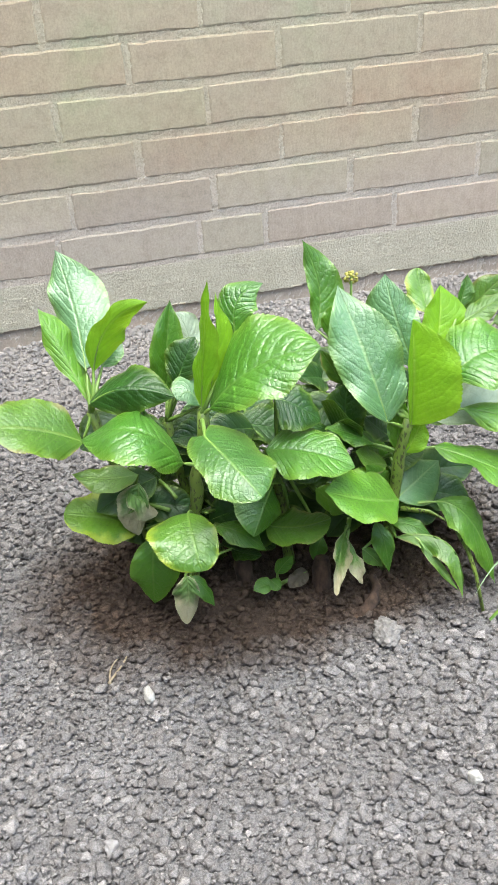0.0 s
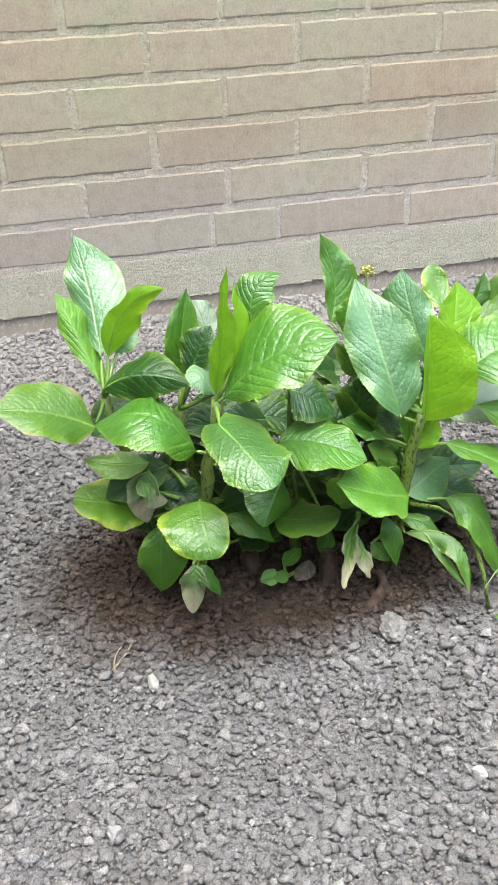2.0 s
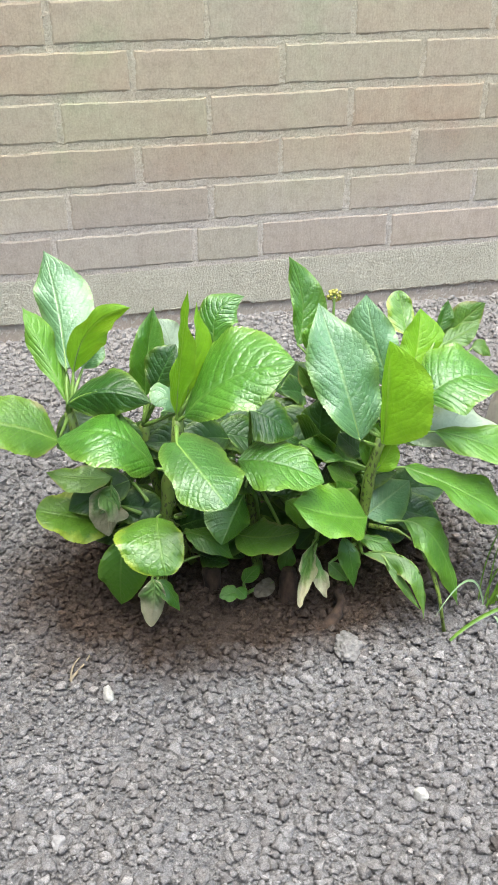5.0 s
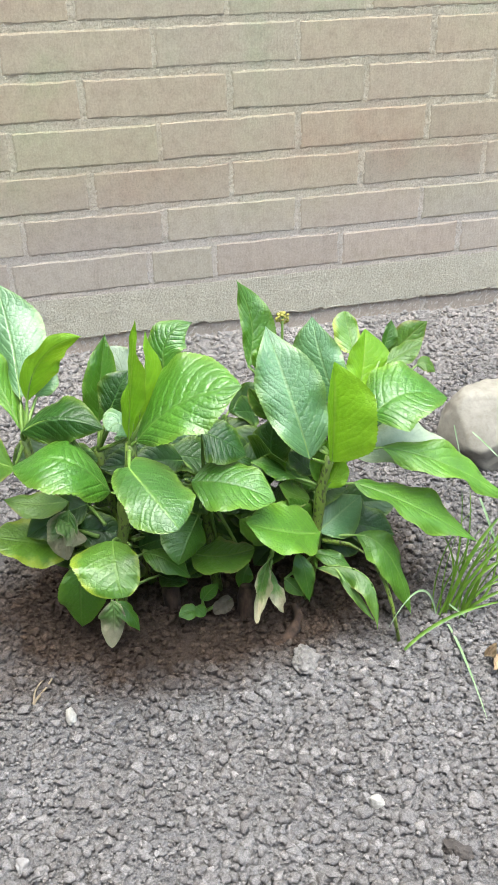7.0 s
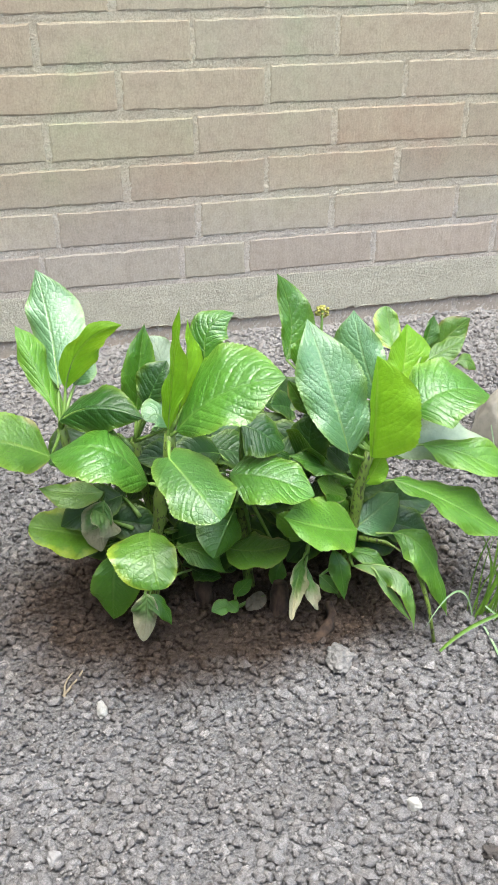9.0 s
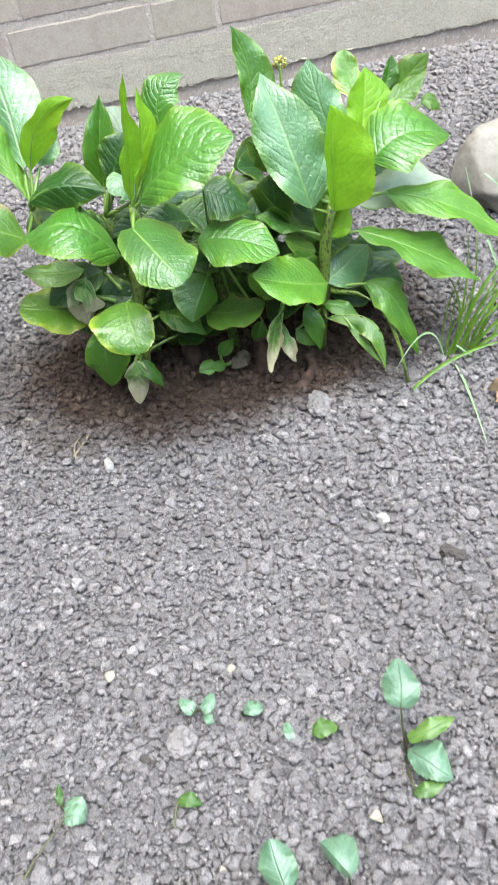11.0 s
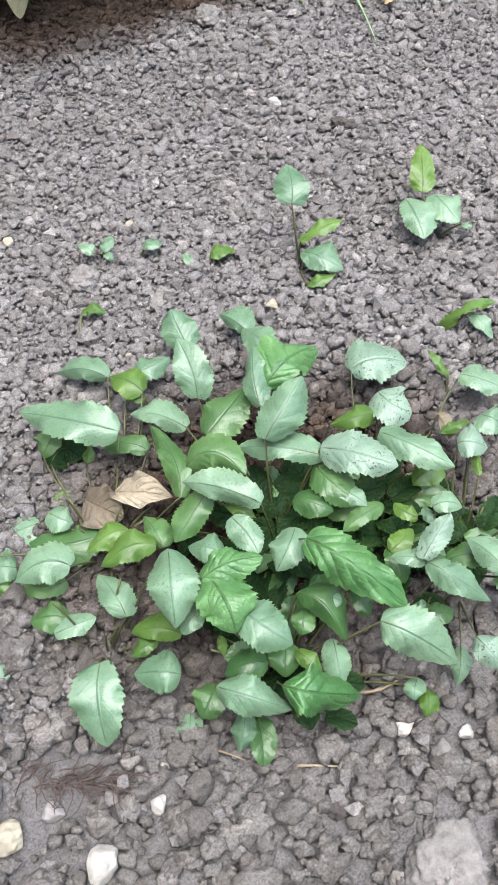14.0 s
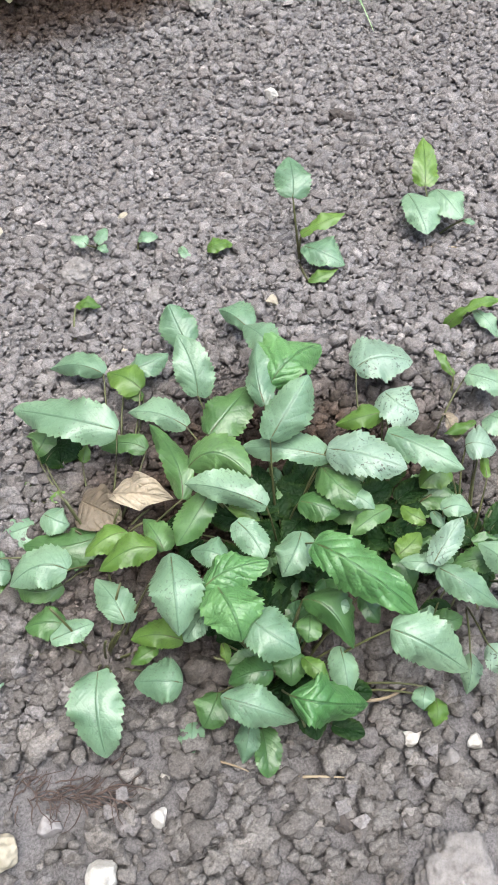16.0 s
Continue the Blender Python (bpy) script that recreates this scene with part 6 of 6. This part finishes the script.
blade((0.185, -0.706, 0.026), (0.279, -0.665, 0.127), (-0.009, -0.004, 0.020), .0046)
blade((0.189, -0.706, 0.025), (0.283, -0.685, 0.100), (-0.005, -0.004, 0.019), .0036)
blade((0.208, -0.704, 0.018), (0.277, -0.660, 0.136), (0.000, -0.008, 0.007), .0032)
blade((0.206, -0.704, 0.016), (0.284, -0.695, 0.078), (-0.016, -0.000, 0.018), .0040)
blade((0.205, -0.704, 0.015), (0.280, -0.700, 0.066), (-0.000, -0.003, 0.017), .0034)
blade((0.207, -0.706, 0.016), (0.277, -0.710, 0.046), (-0.008, -0.004, 0.008), .0034)
blade((0.118, -0.742, 0.015), (0.277, -0.715, 0.028), (-0.012, 0.003, 0.013), .0036)
blade((0.183, -0.712, 0.014), (0.160, -0.852, 0.012), (0.004, 0.012, 0.003), .0034, GRASS_PALE)
blade((0.187, -0.705, 0.034), (0.226, -0.725, 0.000), (-0.000, 0.000, 0.000), .0020, GRASS_PALE)
blade((0.250, -0.640, 0.125), (0.283, -0.690, 0.001), (-0.003, -0.005, 0.009), .0030, GRASS_PALE)
blade((0.221, -0.700, 0.016), (0.263, -0.670, 0.085), (0.007, -0.005, -0.015), .0030)
blade((0.197, -0.705, 0.020), (0.193, -0.690, 0.090), (0.008, -0.002, -0.000), .0026)
blade((0.212, -0.704, 0.018), (0.244, -0.675, 0.109), (0.005, -0.005, 0.006), .0028)
blade((0.193, -0.706, 0.022), (0.249, -0.680, 0.107), (-0.011, -0.005, -0.004), .0034)
blade((0.285, -0.500, 0.142), (0.296, -0.510, 0.090), (0.000, -0.000, 0.000), .0018, GRASS_PALE)
blade((0.313, -0.500, 0.127), (0.369, -0.520, 0.065), (-0.001, -0.000, 0.004), .0022, GRASS_PALE)
tuft = random.Random(17)
for k in range(9):
    x0, y0 = 0.190 + tuft.gauss(0, 0.010), -0.704 + tuft.gauss(0, 0.006)
    reach, rise = tuft.uniform(0.03, 0.115), tuft.uniform(0.05, 0.125)
    blade((x0, y0, ground_at(x0, y0)), (x0 + reach, y0 + tuft.uniform(-0.03, 0.05), ground_at(x0, y0) + rise), (-0.2 * reach, 0, 0.18 * reach + tuft.uniform(0, 0.012)), tuft.uniform(0.0012, 0.0019), GRASS)


# ---- stones and clods ----
def lump(name, at, size, material, label, category, seed, subdivisions=3, rough=0.16, group="", turn=0.0, sink=0.25, grit=0.0, facets=()):
    """An irregular stone of three half-axes, partly bedded in the soil."""
    bm = bmesh.new()
    bmesh.ops.create_icosphere(bm, subdivisions=subdivisions, radius=1.0)
    o = Vector((seed * 5.7, seed * 2.3, seed * 1.1))
    for v in bm.verts:
        d = 1 + rough * 1.6 * noise.noise(v.co * 0.9 + o) + rough * 0.7 * noise.noise(v.co * 2.2 + o) + rough * (0.25 * noise.noise(v.co * 6 + o) + 0.2 * noise.noise(v.co * 13 + o))
        d += grit * (noise.noise(v.co * 8 + o) + 0.8 * noise.noise(v.co * 17 + o) + 0.6 * noise.noise(v.co * 34 + o))
        v.co = Vector((v.co.x * size[0], v.co.y * size[1], v.co.z * size[2])) * d
        for nx_f, ny_f, nz_f, depth in facets:
            way = Vector((nx_f, ny_f, nz_f)).normalized()
            over = v.co.dot(way) - depth
            if over > 0:
                v.co -= way * over * 0.85
    for f in bm.faces:
        f.smooth = True
    me = bpy.data.meshes.new(name)
    bm.to_mesh(me)
    bm.free()
    me.materials.append(material)
    ob = new(name, me)
    ob.location = (at[0], at[1], ground_at(at[0], at[1]) + size[2] * (1 - 2 * sink) + 0.001)
    ob.rotation_euler = (0, 0, radians(turn))
    return tagged(ob, label, category, group)


lump("boulder", (0.400, -0.42), (0.092, 0.06, 0.068), BOULDER, "smooth rounded pale grey boulder bedded in the soil", "boulder", 3, 5, 0.14, turn=10, sink=0.2, grit=0.012, facets=((-0.35, -0.75, 0.55, 0.050), (-0.05, -0.15, 1, 0.060), (0.2, -1, -0.1, 0.048), (-1, -0.3, 0.2, 0.078)))
PEBBLES = "pale pebbles on the bed"
for n_, (x, y, r, material, label) in enumerate((
        (-0.380, -1.500, 0.0100, CREAM_STONE, "cream rounded pebble on crumbly soil"),
        (-0.334, -1.533, 0.0100, WHITE_STONE, "large white angular pebble on crumbly soil"),
        (-0.295, -1.515, 0.0055, WHITE_STONE, "small white wedge-shaped pebble on soil"),
        (-0.354, -1.497, 0.0060, GREY_STONE, "small smooth grey pebble on soil"),
        (-0.145, -1.528, 0.0054, WHITE_STONE, "small bright white pebble beside the plant"),
        (-0.111, -1.543, 0.0046, WHITE_STONE, "small bright white pebble beside the plant"),
        (-0.286, -1.497, 0.0032, WHITE_STONE, "white chip of stone on soil"),
        (0.017, -0.910, 0.0066, WHITE_STONE, "white angular pebble on open soil"),
        (-0.173, -1.028, 0.0056, CREAM_STONE, "small cream pebble on open soil"),
        (-0.283, -0.998, 0.0058, CREAM_STONE, "small cream pebble on open soil"),
        (-0.097, -1.195, 0.0052, CREAM_STONE, "small cream pebble behind the leaf clump"),
        (-0.219, -1.198, 0.0030, CREAM_STONE, "tiny yellowish pebble on soil"),
        (-0.281, -1.345, 0.0038, CREAM_STONE, "tiny yellowish pebble under leaves"),
        (-0.130, -1.550, 0.0075, PALE_CLOD, "small smooth grey pebble on crumbly soil"),
        (-0.301, -0.881, 0.0075, GREY_STONE, "pale grey pebble on open soil"))):
    lump("pebble", (x, y), (r * 1.15, r * 0.9, r * 0.75), material, label, "pebble", n_ + 10, 4, 0.26, PEBBLES, n_ * 47, 0.05, 0.02,
         [(math.cos(n_ * 2.1 + k * 2.2), math.sin(n_ * 2.1 + k * 2.2), 0.5 * k - 0.3, r * (0.62 + 0.08 * k)) for k in range(4)])
lump("pebble", (-0.247, -0.728), (0.0056, 0.0115, 0.0055), WHITE_STONE, "white oblong pebble before the bush", "pebble", 31, 4, 0.22, PEBBLES, 8, 0.05, 0.02)
CLODS = "large clods of soil"
for n_, (x, y, r, material, label) in enumerate((
        (-0.318, -1.431, 0.0120, PALE_CLOD, "large rough grey clod of dry soil"),
        (-0.155, -1.600, 0.0230, PALE_CLOD, "very large rough grey clod of dry soil"),
        (-0.228, -1.086, 0.0130, PALE_CLOD, "large rough grey clod of dry soil"),
        (-0.178, -1.148, 0.0095, PALE_CLOD, "rough grey clod of dry soil"),
        (0.008, -0.727, 0.0165, PALE_CLOD, "pale flat clod of dry soil before the bush"),
        (0.065, -0.975, 0.0120, DARK_CLOD, "dark moist crumbling clod of earth"),
        (0.056, -0.807, 0.0085, DARK_CLOD, "dark moist crumbling clod of earth"),
        (-0.200, -1.551, 0.0082, DARK_CLOD, "dark rounded clod of earth"),
        (-0.262, -1.092, 0.0070, DARK_CLOD, "dark rounded clod of earth"))):
    lump("clod", (x, y), (r, r * 0.85, r * 0.6), material, label, "clod", n_ + 40, 5, 0.34, CLODS, n_ * 61, 0.25, 0.12)


# ---- dead leaves, twigs and roots ----
def fallen_leaf(base, tip, width, normal, bend, fold, material, label):
    o = Vector(base)
    ob = add_leaf("dead_leaf", leaf_mesh(*spread_leaf(base, tip, width, normal, bend, fold), material, None, STRAW, 0.0008, o, tooth=0.03, wavy=0.10, pucker=0.04, rng=leaf_rng))
    ob.location = o
    tagged(ob, label, "dead leaf", "dead leaves on the bed")


fallen_leaf((-0.262, -1.335, 0.062), (-0.228, -1.358, 0.070), 0.021, (0.1, -0.2, 1), 0.10, 0.5, TAN_DRY, "pale tan curled dead leaf among green leaves")
fallen_leaf((-0.282, -1.325, 0.050), (-0.262, -1.352, 0.056), 0.030, (-0.3, -0.2, 1), 0.12, 0.3, DRY, "brown shrivelled dead leaf among green leaves")
fallen_leaf((0.200, -0.772, 0.012), (0.194, -0.800, 0.020), 0.018, (0.7, -0.4, 0.8), 0.25, 1.2, ORANGE_DRY, "orange-brown curled dead leaf beside the grass")
fallen_leaf((-0.133, -1.517, 0.014), (-0.121, -1.527, 0.014), 0.011, (0, -0.2, 1), 0.06, 0.2, AGED, "small yellowish fallen leaf on soil")
fallen_leaf((-0.035, -1.352, 0.050), (-0.041, -1.378, 0.054), 0.014, (0.5, 0, 1), 0.06, 0.5, DRY, "narrow dark brown dead leaf on soil")


def twig(a, b, lift, r, material, label, name="twig"):
    a, b = Vector((a[0], a[1], ground_at(*a))), Vector((b[0], b[1], ground_at(*b)))
    a.z, b.z = (p.z + (0.008 if p.y < -1.3 else 0.004) for p in (a, b))
    line = curve_points(a, b, lift, 6)
    ob = tube(name, line, [r * (1 - 0.08 * k) for k in range(7)], material, None, 6)
    tagged(ob, label, "twig", "twigs and stalks on the bed")


twig((-0.285, -0.700), (-0.262, -0.672), (0.004, 0, 0.003), 0.0016, STRAW, "short pale dry stalk on soil")
twig((-0.283, -0.703), (-0.271, -0.672), (-0.004, 0, 0.003), 0.0013, STRAW, "short pale dry stalk on soil")
twig((-0.215, -1.525), (-0.190, -1.535), (0, 0, 0.002), 0.0010, STRAW, "thin pale dry stalk on soil")
twig((-0.205, -1.478), (-0.165, -1.492), (0, 0.004, 0.003), 0.0013, STRAW, "thin brown stalk under the leaves")
twig((-0.162, -1.500), (-0.120, -1.494), (0, -0.006, 0.002), 0.0012, STRAW, "thin brown curved stalk under the leaves")
twig((-0.255, -1.500), (-0.240, -1.512), (0, 0, 0.002), 0.0008, STRAW, "thin grey straw on soil")
twig((0.045, -1.178), (0.078, -1.196), (0, 0, 0.002), 0.0009, STRAW, "thin pale straw beside a seedling")
twig((-0.395, -1.410), (-0.365, -1.425), (0, 0, 0.002), 0.0012, STRAW, "short pale stalk on soil")
twig((-0.10, -1.570), (-0.075, -1.560), (0, 0, 0.002), 0.0009, STRAW, "thin pale straw on soil")
roots = thing("root_tangle", (-0.335, -1.488, ground_at(-0.335, -1.488)), "dark tangle of dead fibrous roots on soil", "roots")
for k in range(76):
    along = stalk_rng.random() ** 1.3
    x, y = -0.364 + 0.052 * along + stalk_rng.gauss(0, 0.003), -1.476 - 0.020 * along + stalk_rng.gauss(0, 0.0045) * (1.2 - along)
    a = stalk_rng.gauss(-0.45, 0.9 - 0.6 * along)
    ln = stalk_rng.uniform(0.006, 0.018) * (1 + along)
    z = ground_at(x, y) + stalk_rng.uniform(0.006, 0.010)
    line = [Vector((x, y, z))]
    for j in range(5):
        a += stalk_rng.gauss(0, 0.45)
        line.append(line[-1] + Vector((math.cos(a), math.sin(a), stalk_rng.gauss(0, 0.12))) * ln / 5)
    tube("root", line, [stalk_rng.uniform(0.0004, 0.0008) * (1 - 0.12 * j) for j in range(6)], ROOT, roots, 4)

# flower bud behind the bush
bud = thing("flower_bud", (0.050, -0.500, 0.322), "small yellow-green flower bud cluster on the bush", "flower bud")
bud_rng = random.Random(2)
for k in range(26):
    bm = bmesh.new()
    bmesh.ops.create_icosphere(bm, subdivisions=2, radius=bud_rng.uniform(0.0014, 0.0025))
    for v in bm.verts:
        v.co.z *= 0.8
        v.co *= 1 + 0.25 * noise.noise(v.co * 700 + Vector((k, 0, 0)))
    me = bpy.data.meshes.new("floret")
    bm.to_mesh(me)
    bm.free()
    me.polygons.foreach_set("use_smooth", np.ones(len(me.polygons), dtype=bool))
    me.materials.append(BUD)
    ob = new("floret", me)
    ob.parent = bud
    way = Vector((bud_rng.gauss(0, 1), bud_rng.gauss(0, 1), bud_rng.gauss(0, 1))).normalized()
    ob.location = (way.x * 0.0072, way.y * 0.0055, way.z * 0.0062)
tube("bud_stalk", curve_points((0.046, -0.51, 0.265), (0.050, -0.50, 0.323), (0, 0, 0), 3), [0.0016] * 4, PETIOLE, bud, 5)
